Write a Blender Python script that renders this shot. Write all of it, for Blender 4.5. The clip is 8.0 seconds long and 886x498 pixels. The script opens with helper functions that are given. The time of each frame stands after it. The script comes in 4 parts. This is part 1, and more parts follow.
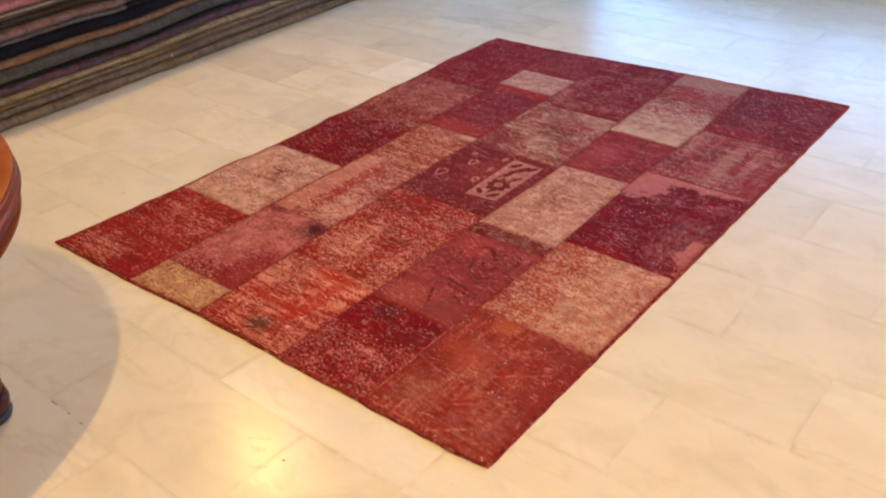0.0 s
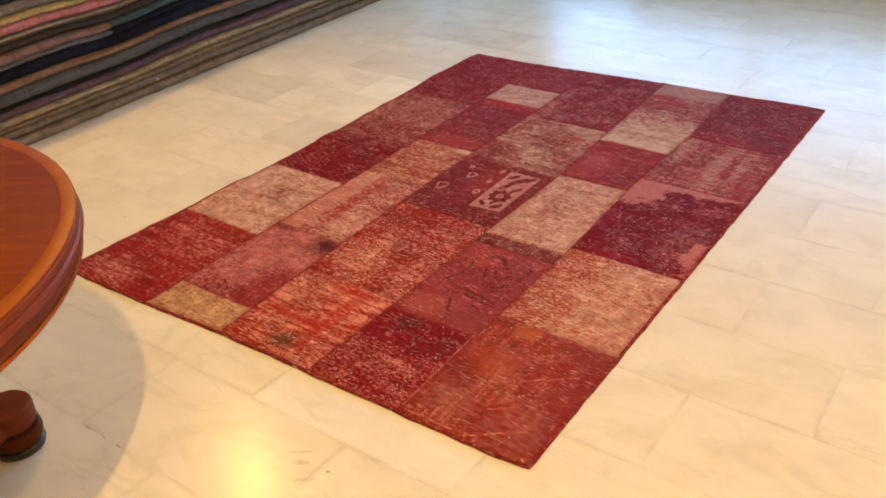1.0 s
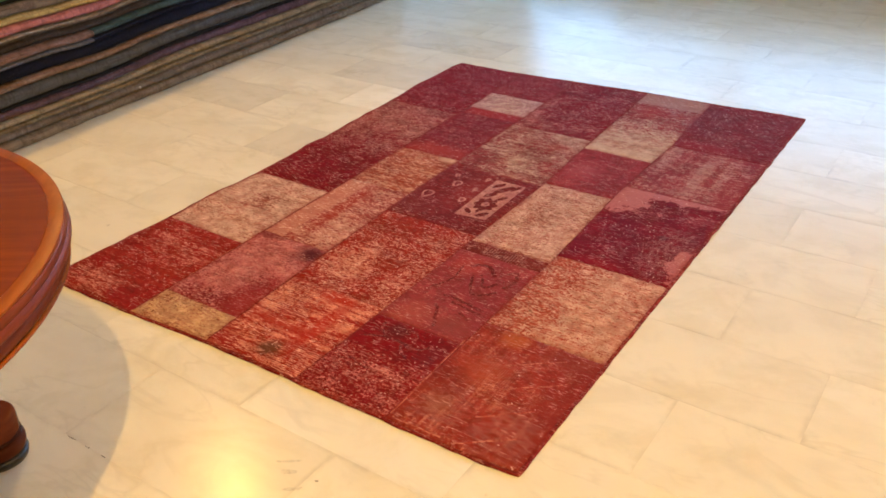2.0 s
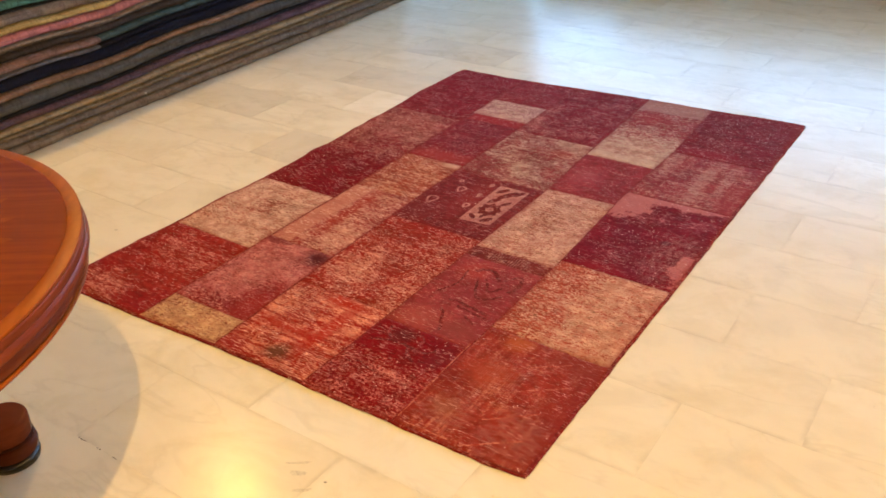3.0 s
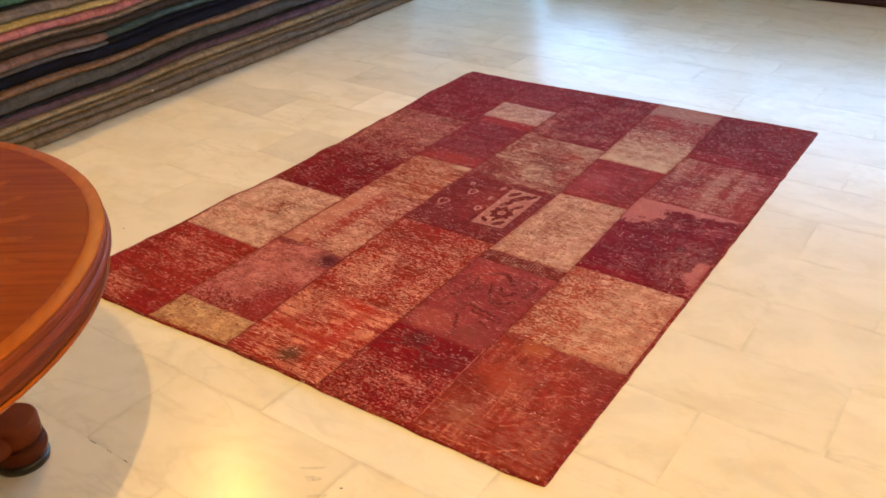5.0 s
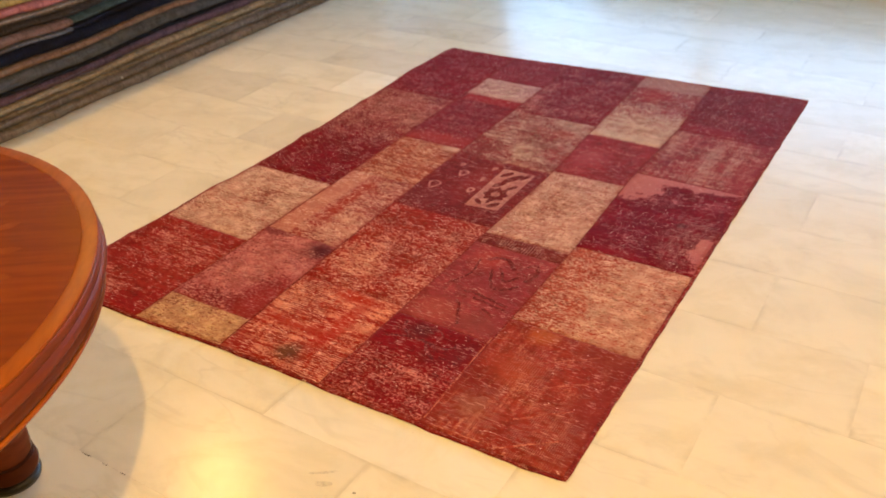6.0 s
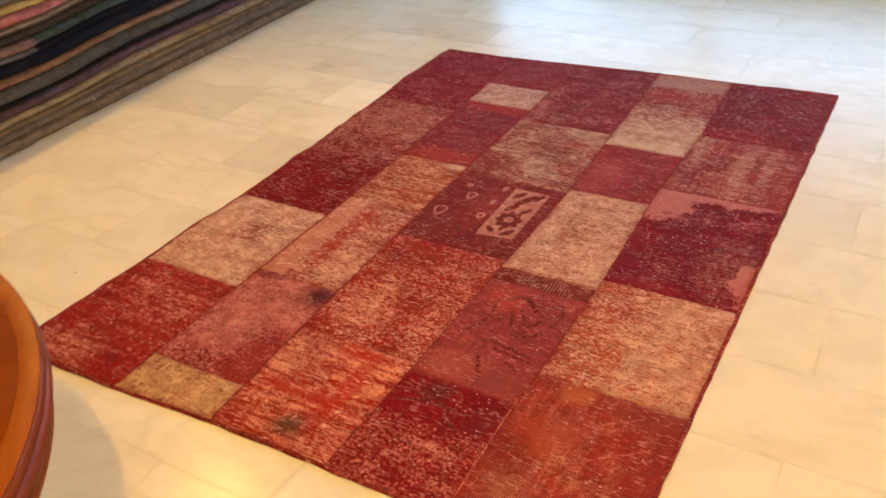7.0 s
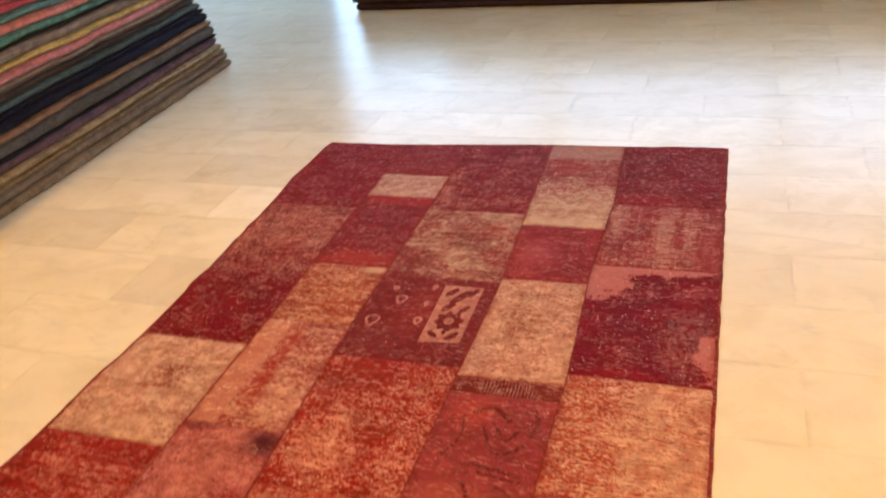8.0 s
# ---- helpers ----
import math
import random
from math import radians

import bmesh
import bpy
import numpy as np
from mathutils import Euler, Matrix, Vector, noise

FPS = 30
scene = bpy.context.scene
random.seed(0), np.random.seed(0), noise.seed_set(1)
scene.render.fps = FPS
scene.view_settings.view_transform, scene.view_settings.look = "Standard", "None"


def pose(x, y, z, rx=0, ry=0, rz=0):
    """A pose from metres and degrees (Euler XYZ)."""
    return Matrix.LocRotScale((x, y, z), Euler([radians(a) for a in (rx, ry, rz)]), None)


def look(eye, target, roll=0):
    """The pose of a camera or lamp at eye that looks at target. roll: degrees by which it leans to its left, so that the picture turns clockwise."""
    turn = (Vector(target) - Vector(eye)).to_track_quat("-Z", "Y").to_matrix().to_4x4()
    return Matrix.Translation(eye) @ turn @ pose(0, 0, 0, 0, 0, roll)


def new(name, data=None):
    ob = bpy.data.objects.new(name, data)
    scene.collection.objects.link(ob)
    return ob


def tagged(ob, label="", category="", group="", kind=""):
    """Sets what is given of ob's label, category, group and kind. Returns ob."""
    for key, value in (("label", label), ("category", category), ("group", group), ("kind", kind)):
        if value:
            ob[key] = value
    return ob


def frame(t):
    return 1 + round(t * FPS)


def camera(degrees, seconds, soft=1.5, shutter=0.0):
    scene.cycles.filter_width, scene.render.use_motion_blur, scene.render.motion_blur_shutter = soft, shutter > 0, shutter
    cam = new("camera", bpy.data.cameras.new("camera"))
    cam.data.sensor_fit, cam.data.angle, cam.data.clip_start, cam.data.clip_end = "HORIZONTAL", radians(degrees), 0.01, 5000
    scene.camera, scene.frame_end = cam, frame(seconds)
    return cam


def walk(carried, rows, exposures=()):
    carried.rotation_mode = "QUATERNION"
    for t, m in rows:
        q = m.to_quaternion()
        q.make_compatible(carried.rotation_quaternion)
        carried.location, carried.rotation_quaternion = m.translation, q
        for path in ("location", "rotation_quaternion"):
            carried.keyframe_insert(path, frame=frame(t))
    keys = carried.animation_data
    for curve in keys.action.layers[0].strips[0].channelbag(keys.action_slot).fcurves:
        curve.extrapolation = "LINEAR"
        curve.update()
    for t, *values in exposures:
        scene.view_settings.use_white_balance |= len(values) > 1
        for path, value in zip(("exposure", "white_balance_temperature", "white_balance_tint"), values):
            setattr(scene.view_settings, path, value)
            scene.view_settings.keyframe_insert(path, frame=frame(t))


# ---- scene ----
cam = camera(54.7, 8.0, soft=1.7, shutter=0.8)
PATH = [
    (0, (2.492, -1.054, 1.361), (1.393, 0.249, 0.314), -2.3),
    (0.2, (2.488, -1.084, 1.367), (1.406, 0.221, 0.306), -2.3),
    (0.5, (2.461, -1.142, 1.375), (1.393, 0.183, 0.324), -2.3),
    (1, (2.386, -1.202, 1.383), (1.361, 0.181, 0.365), -2.6),
    (1.5, (2.374, -1.219, 1.382), (1.37, 0.19, 0.378), -2.1),
    (1.7, (2.371, -1.213, 1.378), (1.376, 0.203, 0.374), -1.9),
    (2.8, (2.372, -1.231, 1.385), (1.377, 0.193, 0.394), -1.9),
    (3, (2.37, -1.246, 1.391), (1.375, 0.18, 0.402), -1.8),
    (3.5, (2.366, -1.252, 1.389), (1.366, 0.176, 0.409), -1.7),
    (4, (2.352, -1.257, 1.388), (1.356, 0.175, 0.408), -1.4),
    (4.5, (2.335, -1.257, 1.385), (1.343, 0.174, 0.402), -1.0),
    (4.7, (2.329, -1.256, 1.387), (1.337, 0.175, 0.402), -0.8),
    (5.8, (2.21, -1.246, 1.348), (1.276, 0.21, 0.344), -1.6),
    (6, (2.186, -1.22, 1.36), (1.273, 0.228, 0.326), -1.8),
    (6.2, (2.147, -1.163, 1.366), (1.231, 0.267, 0.310), -2.2),
    (6.5, (2.078, -1.065, 1.373), (1.151, 0.364, 0.325), -3.0),
    (6.7, (2.041, -1.017, 1.366), (1.120, 0.415, 0.316), -3.2),
    (7, (1.986, -0.974, 1.359), (1.094, 0.46, 0.289), -4.0),
    (7.2, (1.930, -0.956, 1.367), (1.094, 0.503, 0.285), -4.1),
    (7.3, (1.888, -0.945, 1.371), (1.095, 0.542, 0.296), -4.0),
    (7.5, (1.807, -0.932, 1.376), (1.09, 0.631, 0.356), -4.2),
    (7.7, (1.738, -0.916, 1.379), (1.088, 0.694, 0.391), -5.0),
    (8, (1.675, -0.878, 1.373), (1.074, 0.773, 0.417), -5.9),
]
EXPOSURE = [(0.0, -0.12, 5950, 21), (0.5, -0.32, 6250, 20), (1.0, -0.06, 6480, 18), (1.5, -0.05, 6500, 16), (3.0, -0.05, 6600, 17), (6.0, -0.05, 6780, 17), (7.0, -0.04, 7350, 19), (7.5, 0.03, 7800, 21), (8.0, 0.03, 8080, 24)]
walk(cam, [(t, look(eye, aim, roll)) for t, eye, aim, roll in PATH], EXPOSURE)

# ---- world and light ----
world = bpy.data.worlds.new("world")
scene.world = world
world.use_nodes = True
wt = world.node_tree
sky = wt.nodes.new("ShaderNodeTexSky")
sky.sky_type = "NISHITA"
sky.sun_disc = False
sky.sun_elevation = radians(48)
sky.sun_rotation = radians(150)
wt.nodes["Background"].inputs["Strength"].default_value = 0.08
wt.links.new(sky.outputs[0], wt.nodes["Background"].inputs["Color"])

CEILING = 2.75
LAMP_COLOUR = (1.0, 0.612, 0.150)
# Unseen ceiling spotlights: place, watts, the point on the floor that each is aimed at, and the cone in degrees.
# First two follow a floor glint and the table's shadow; others are added fill.
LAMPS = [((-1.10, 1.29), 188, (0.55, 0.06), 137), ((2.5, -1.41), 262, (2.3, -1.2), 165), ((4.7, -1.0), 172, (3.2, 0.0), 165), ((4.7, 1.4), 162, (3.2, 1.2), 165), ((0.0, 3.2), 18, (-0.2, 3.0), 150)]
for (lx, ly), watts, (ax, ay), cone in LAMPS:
    bulb = bpy.data.lights.new("unseen_spot", "SPOT")
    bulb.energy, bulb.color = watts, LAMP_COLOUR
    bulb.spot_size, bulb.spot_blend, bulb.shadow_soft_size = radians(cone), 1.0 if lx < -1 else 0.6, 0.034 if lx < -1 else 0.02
    ob = new("unseen_spot", bulb)
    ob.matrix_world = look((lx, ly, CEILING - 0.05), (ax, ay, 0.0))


# ---- helpers for meshes and materials ----
def mesh_of(name, bm, *mats, smooth=True):
    me = bpy.data.meshes.new(name)
    bm.to_mesh(me)
    bm.free()
    for m in mats:
        me.materials.append(m)
    if smooth:
        me.polygons.foreach_set("use_smooth", [True] * len(me.polygons))
    return me


def thing(name, label, category, group="", kind="", at=(0, 0, 0)):
    ob = new(name)
    ob.location = at
    return tagged(ob, label, category, group, kind)


def part(name, bm, material, parent, label="", smooth=True):
    mats = material if isinstance(material, (list, tuple)) else [material]
    ob = new(name, mesh_of(name, bm, *mats, smooth=smooth))
    ob.parent = parent
    if label:
        tagged(ob, label)
    return ob


def box(bm, x0, x1, y0, y1, z0, z1, bevel=0.0):
    r = bmesh.ops.create_cube(bm, size=1.0)
    bmesh.ops.scale(bm, vec=(x1 - x0, y1 - y0, z1 - z0), verts=r["verts"])
    bmesh.ops.translate(bm, vec=((x0 + x1) / 2, (y0 + y1) / 2, (z0 + z1) / 2), verts=r["verts"])
    if bevel:
        edges = list({e for v in r["verts"] for e in v.link_edges})
        bmesh.ops.bevel(bm, geom=edges, offset=bevel, segments=2, affect="EDGES", profile=0.5)
    return bm


def lathe(bm, profile, steps=96, centre=(0, 0, 0)):
    """Turns a list of (radius, height) round a vertical axis."""
    rings = []
    for r, z in profile:
        if r < 1e-5:
            rings.append([bm.verts.new((centre[0], centre[1], centre[2] + z))])
        else:
            rings.append([bm.verts.new((centre[0] + r * math.cos(a), centre[1] + r * math.sin(a), centre[2] + z))
                          for a in (2 * math.pi * k / steps for k in range(steps))])
    for a, b in zip(rings, rings[1:]):
        for k in range(steps):
            q = [a[k % len(a)], a[(k + 1) % len(a)], b[(k + 1) % len(b)], b[k % len(b)]]
            q = list(dict.fromkeys(q))
            if len(q) > 2:
                bm.faces.new(q)
    bmesh.ops.recalc_face_normals(bm, faces=bm.faces)
    return bm


def ease(a, b, x):
    x = min(1.0, max(0.0, (x - a) / (b - a)))
    return x * x * (3 - 2 * x)


def along(points, x):
    """Straight lines through a short list of (x, value)."""
    for (xa, va), (xb, vb) in zip(points, points[1:]):
        if x <= xb:
            return va + (vb - va) * max(0.0, (x - xa)) / (xb - xa)
    return points[-1][1]


class Shader:
    """A small builder for node materials."""

    def __init__(self, name):
        self.mat = bpy.data.materials.new(name)
        self.mat.use_nodes = True
        self.tree = self.mat.node_tree
        self.bsdf = self.tree.nodes["Principled BSDF"]
        self.coords = self.tree.nodes.new("ShaderNodeTexCoord").outputs["Object"]

    def node(self, kind):
        return self.tree.nodes.new(kind)

    def put(self, socket, value):
        if isinstance(value, bpy.types.NodeSocket):
            self.tree.links.new(value, socket)
        elif isinstance(value, (tuple, list)) and len(value) == 3 and socket.type == "RGBA":
            socket.default_value = (*value, 1)
        else:
            socket.default_value = value

    def math(self, op, a, b=0.0, c=0.0):
        n = self.node("ShaderNodeMath")
        n.operation = op
        for s, v in zip(n.inputs, (a, b, c)):
            self.put(s, v)
        return n.outputs[0]

    def stretch(self, scale, shift=(0, 0, 0), turn=0.0, source=None):
        n = self.node("ShaderNodeMapping")
        self.put(n.inputs["Vector"], source or self.coords)
        n.inputs["Scale"].default_value = scale
        n.inputs["Location"].default_value = shift
        n.inputs["Rotation"].default_value = (0, 0, turn)
        return n.outputs[0]

    def noise(self, vector, scale=1.0, detail=3.0, rough=0.55, twist=0.0):
        n = self.node("ShaderNodeTexNoise")
        self.put(n.inputs["Vector"], vector)
        n.inputs["Scale"].default_value = scale
        n.inputs["Detail"].default_value = detail
        n.inputs["Roughness"].default_value = rough
        n.inputs["Distortion"].default_value = twist
        return n.outputs["Fac"]

    def step(self, value, low, high, out0=0.0, out1=1.0):
        n = self.node("ShaderNodeMapRange")
        n.interpolation_type = "SMOOTHSTEP"
        for k, v in zip(range(5), (value, low, high, out0, out1)):
            self.put(n.inputs[k], v)
        return n.outputs[0]

    def mix(self, factor, a, b, blend="MIX"):
        n = self.node("ShaderNodeMix")
        n.data_type, n.blend_type = "RGBA", blend
        self.put(n.inputs[0], factor)
        self.put(n.inputs[6], a)
        self.put(n.inputs[7], b)
        return n.outputs[2]

    def axis(self, index, source=None):
        n = self.node("ShaderNodeSeparateXYZ")
        self.put(n.inputs[0], source or self.coords)
        return n.outputs[index]

    def bump(self, height, strength, distance):
        n = self.node("ShaderNodeBump")
        n.inputs["Strength"].default_value = strength
        n.inputs["Distance"].default_value = distance
        self.put(n.inputs["Height"], height)
        self.put(self.bsdf.inputs["Normal"], n.outputs[0])

    def done(self, colour, rough=0.8, **inputs):
        self.put(self.bsdf.inputs["Base Color"], colour)
        self.put(self.bsdf.inputs["Roughness"], rough)
        for key, value in inputs.items():
            self.put(self.bsdf.inputs[key.replace("_", " ")], value)
        return self.mat


def pile_material(name, pile, pile2, worn, wear=0.3, blotch=0.8, dash=0.8, knots=0.7, streak=0.4, drawn=0.15, soft=0.6, dark=None, dark_amount=0.0,
                  seed=0.0, fade=None, sparks=0.006, threads=0.42, zones=(), bare=(), hatch=(), shade=0.4, cell=(0.0034, 0.0029)):
    """Over-dyed wool pile worn down to its foundation, knot by knot. wear: the worn share; blotch, dash, knots, streak (along x),
    drawn (along y): how much each scale of wear counts. fade: (axis, from, to, low, high): the wear changes along the patch.
    bare: ovals (x0, x1, y0, y1, amount) of more or less wear. hatch: ovals (x0, x1, y0, y1, axis, pitch, amount) where the
    ribs of the foundation show. zones: areas (kind, x0, x1, y0, y1, colour, amount) of another dye or stain: "band" is
    straight-edged, "blot" ragged, "cloud" soft."""
    s = Shader(name)
    pile, pile2 = [(c[0] * 0.89, c[1] * 0.58, c[2] * 0.74) for c in (pile, pile2)]
    worn = (min(0.8, worn[0] * 1.14), worn[1] * 1.10, worn[2] * 1.10)
    pale = tuple(0.5 * c + 0.5 * p for c, p in zip(worn, (0.88, 0.60, 0.50)))
    co = s.stretch((1, 1, 1), (seed * 3.1, seed * 1.7, 0))
    # Each knot takes one value: the rows of knots wander a little.
    drift = s.node("ShaderNodeTexNoise")
    s.put(drift.inputs["Vector"], co)
    drift.inputs["Scale"].default_value = 60.0
    sway = s.node("ShaderNodeVectorMath")
    sway.operation = "MULTIPLY_ADD"
    s.put(sway.inputs[0], drift.outputs["Color"])
    sway.inputs[1].default_value = (0.009, 0.007, 0.0)
    s.put(sway.inputs[2], co)
    snap = s.node("ShaderNodeVectorMath")
    snap.operation = "SNAP"
    s.put(snap.inputs[0], sway.outputs[0])
    snap.inputs[1].default_value = (cell[0], cell[1], 5.0)
    kn = snap.outputs[0]
    chance = s.node("ShaderNodeTexWhiteNoise")
    s.put(chance.inputs["Vector"], kn)
    chance = chance.outputs["Value"]

    def oval(x0, x1, y0, y1, inner=0.35, outer=1.1, value=1.0, rough=None):
        u = s.math("MULTIPLY", s.math("SUBTRACT", s.axis(0), (x0 + x1) / 2), 2 / (x1 - x0))
        v = s.math("MULTIPLY", s.math("SUBTRACT", s.axis(1), (y0 + y1) / 2), 2 / (y1 - y0))
        far = s.math("SQRT", s.math("MULTIPLY_ADD", u, u, s.math("MULTIPLY", v, v)))
        if rough is not None:
            far = s.math("ADD", far, rough)
        return s.step(far, inner, outer, value, 0.0)

    big = s.noise(co, 9.0, 6, 0.74, 0.6)
    lines = s.noise(s.stretch((48, 190, 1), source=kn), 1.0, 2, 0.6)
    grains = s.noise(s.stretch((110, 135, 1), (4, 1, 0), source=kn), 1.0, 2, 0.6)
    across = s.noise(s.stretch((9, 95, 1), (2, 7, 0), source=kn), 1.0, 4, 0.7)
    bars = s.noise(s.stretch((5, 40, 1), (3, 11, 0), source=sway.outputs[0]), 1.0, 4, 0.66)
    down = s.noise(s.stretch((85, 5, 1), (8, 3, 0), source=kn), 1.0, 4, 0.7)
    size = 0.115 * math.sqrt(blotch ** 2 + dash ** 2 + knots ** 2 + 2 * streak ** 2 + drawn ** 2)
    total = s.math("MULTIPLY", s.math("SUBTRACT", chance, 0.5), 1.0)
    for field, weight in ((big, blotch), (lines, dash), (grains, knots), (across, streak), (bars, streak), (down, drawn)):
        if weight:
            total = s.math("MULTIPLY_ADD", s.math("SUBTRACT", field, 0.5), weight / size, total)
    if fade:
        total = s.math("ADD", total, s.step(s.axis(fade[0]), fade[1], fade[2], fade[3], fade[4]))
    for x0, x1, y0, y1, amount in bare:
        total = s.math("ADD", total, oval(x0, x1, y0, y1, value=amount))
    # The limit above which this share of the surface lies.
    limit = 4.91 * ((1 - wear) ** 0.14 - wear ** 0.14) * 1.05
    mask = s.step(total, limit - soft, limit + soft)
    ground = s.mix(s.step(s.noise(co, 6.0, 4, 0.65), 0.40, 0.60), pile, pile2)
    ground = s.mix(s.step(s.noise(s.stretch((1, 1, 1), (7, 3, 0), source=co), 5.0, 5, 0.65, 0.5), 0.46, 0.66, 0.0, shade), ground, (pile[0] * 0.45, pile[1] * 0.30, pile[2] * 0.40))
    ground = s.mix(s.step(s.noise(s.stretch((36, 60, 1), source=kn), 1.0, 3, 0.7), 0.46, 0.64, 0.0, 0.55), ground, tuple(c * 0.42 for c in pile))
    ground = s.mix(s.math("MULTIPLY", chance, 0.38), ground, tuple(c * 0.45 for c in pile))
    thread = s.mix(s.step(s.noise(s.stretch((14, 40, 1), source=co), 1.0, 4, 0.65), 0.40, 0.62, 0.0, 0.7), worn, tuple(c * 0.70 for c in worn))
    thread = s.mix(s.step(lines, 0.30, 0.44, 0.70, 0.0), thread, (worn[0] * 0.52, worn[1] * 0.40, worn[2] * 0.34))
    thread = s.mix(s.step(chance, 0.55, 1.0, 0.0, 0.35), thread, pale)
    thread = s.mix(s.step(chance, 0.0, 0.35, 0.40, 0.0), thread, (worn[0] * 0.56, worn[1] * 0.42, worn[2] * 0.36))
    thread = s.mix(s.step(s.noise(s.stretch((1, 1, 1), (2, 8, 0), source=co), 22, 5, 0.7), 0.38, 0.62, 0.05, 0.55), thread, ground)
    colour = s.mix(s.math("MULTIPLY", mask, 0.88), ground, thread)
    # Wide stains and fading over the whole patch.
    colour = s.mix(s.step(s.noise(s.stretch((1, 1, 1), (9, 4, 0), source=co), 13, 5, 0.7), 0.44, 0.66, 0.0, 0.40), colour, s.mix(0.6, colour, (0.07, 0.012, 0.008)))
    ragged = s.math("MULTIPLY", s.math("SUBTRACT", s.noise(kn, 15, 6, 0.78), 0.5), 3.4)
    for kind, x0, x1, y0, y1, tint, amount in zones:
        if kind == "band":
            cover = amount
            for index, a, b in ((0, x0, x1), (1, y0, y1)):
                place = s.math("MULTIPLY_ADD", ragged, 0.006, s.axis(index))
                inside = s.math("MULTIPLY", s.step(place, a - 0.004, a + 0.004), s.step(place, b - 0.004, b + 0.004, 1.0, 0.0))
                cover = s.math("MULTIPLY", inside, cover)
        elif kind == "blot":
            cover = oval(x0, x1, y0, y1, 0.85, 1.02, amount, ragged)
        else:
            cover = oval(x0, x1, y0, y1, 0.2, 1.3, amount, s.math("MULTIPLY", ragged, 0.45))
        tone = s.mix(s.step(grains, 0.42, 0.62, 0.0, 0.35), tint, tuple(c * 0.66 for c in tint))
        colour = s.mix(cover, colour, tone)
    if dark:
        spots = s.math("MULTIPLY", s.step(s.noise(s.stretch((40, 85, 1), (6, 6, 0), source=kn), 1.0, 4, 0.75), 0.55, 0.61), s.step(s.noise(co, 11, 4, 0.7, 0.6), 0.42, 0.60, 0.15, 1.0))
        colour = s.mix(s.math("MULTIPLY", spots, dark_amount), colour, dark)
    for x0, x1, y0, y1, index, pitch, amount in hatch:
        rib = s.math("SINE", s.math("MULTIPLY_ADD", s.axis(index, co), 2 * math.pi / pitch, s.math("MULTIPLY", s.noise(co, 14, 2, 0.5), 5.0)))
        broken = s.math("MULTIPLY", s.step(s.noise(s.stretch((70, 30, 1) if index else (30, 70, 1), source=co), 1.0, 3, 0.6), 0.40, 0.56), oval(x0, x1, y0, y1, 0.5, 1.0, amount, s.math("MULTIPLY", ragged, 0.4)))
        colour = s.mix(s.math("MULTIPLY", s.step(rib, 0.1, 0.8), broken), colour, s.mix(0.55, colour, pale))
        colour = s.mix(s.math("MULTIPLY", s.step(rib, -0.1, -0.8), broken), colour, s.mix(0.45, colour, (0.05, 0.006, 0.006)))
    if threads:
        # Loose pale threads of the foundation, in short dashes along the rows.
        loose = s.math("MULTIPLY", s.step(s.noise(s.stretch((40, 230, 1), (1, 5, 0), source=sway.outputs[0]), 1.0, 3, 0.55), 0.555, 0.62), s.step(s.noise(s.stretch((8, 26, 1), (6, 2, 0), source=co), 1.0, 4, 0.65), 0.42, 0.60, 0.08, 1.0))
        colour = s.mix(s.math("MULTIPLY", loose, threads), colour, pale)
    # Darker dye that stays in the pile along the stitched sides of the patch.
    hem = s.node("ShaderNodeAttribute")
    hem.attribute_name = "margin"
    edge = s.math("MULTIPLY_ADD", ragged, 0.011, hem.outputs["Fac"])
    held = s.step(s.noise(s.stretch((1, 1, 1), (3, 6, 0), source=co), 17, 3, 0.6), 0.38, 0.62, 0.06, 0.58)
    colour = s.mix(s.math("MULTIPLY", s.step(edge, 0.008, 0.031), held), colour, s.mix(s.math("MULTIPLY", chance, 0.5), (0.20, 0.018, 0.018), (0.12, 0.010, 0.012)))
    if sparks:
        # Single pale knots of the foundation that catch the eye.
        near = s.step(s.noise(co, 9, 3, 0.65), 0.42, 0.62, 0.25, 1.6)
        lit = s.math("GREATER_THAN", s.math("MULTIPLY", near, sparks * 0.42), s.math("FRACT", s.math("MULTIPLY", chance, 91.7)))
        colour = s.mix(s.math("MULTIPLY", lit, 0.75), colour, (0.78, 0.54, 0.44))
    height = s.math("ADD", s.math("MULTIPLY", chance, 0.6), s.math("MULTIPLY", grains, 0.8))
    s.bump(s.math("SUBTRACT", height, s.math("MULTIPLY", mask, 0.5)), 0.55, 0.002)
    return s.done(colour, 0.8, Specular_IOR_Level=0.06)


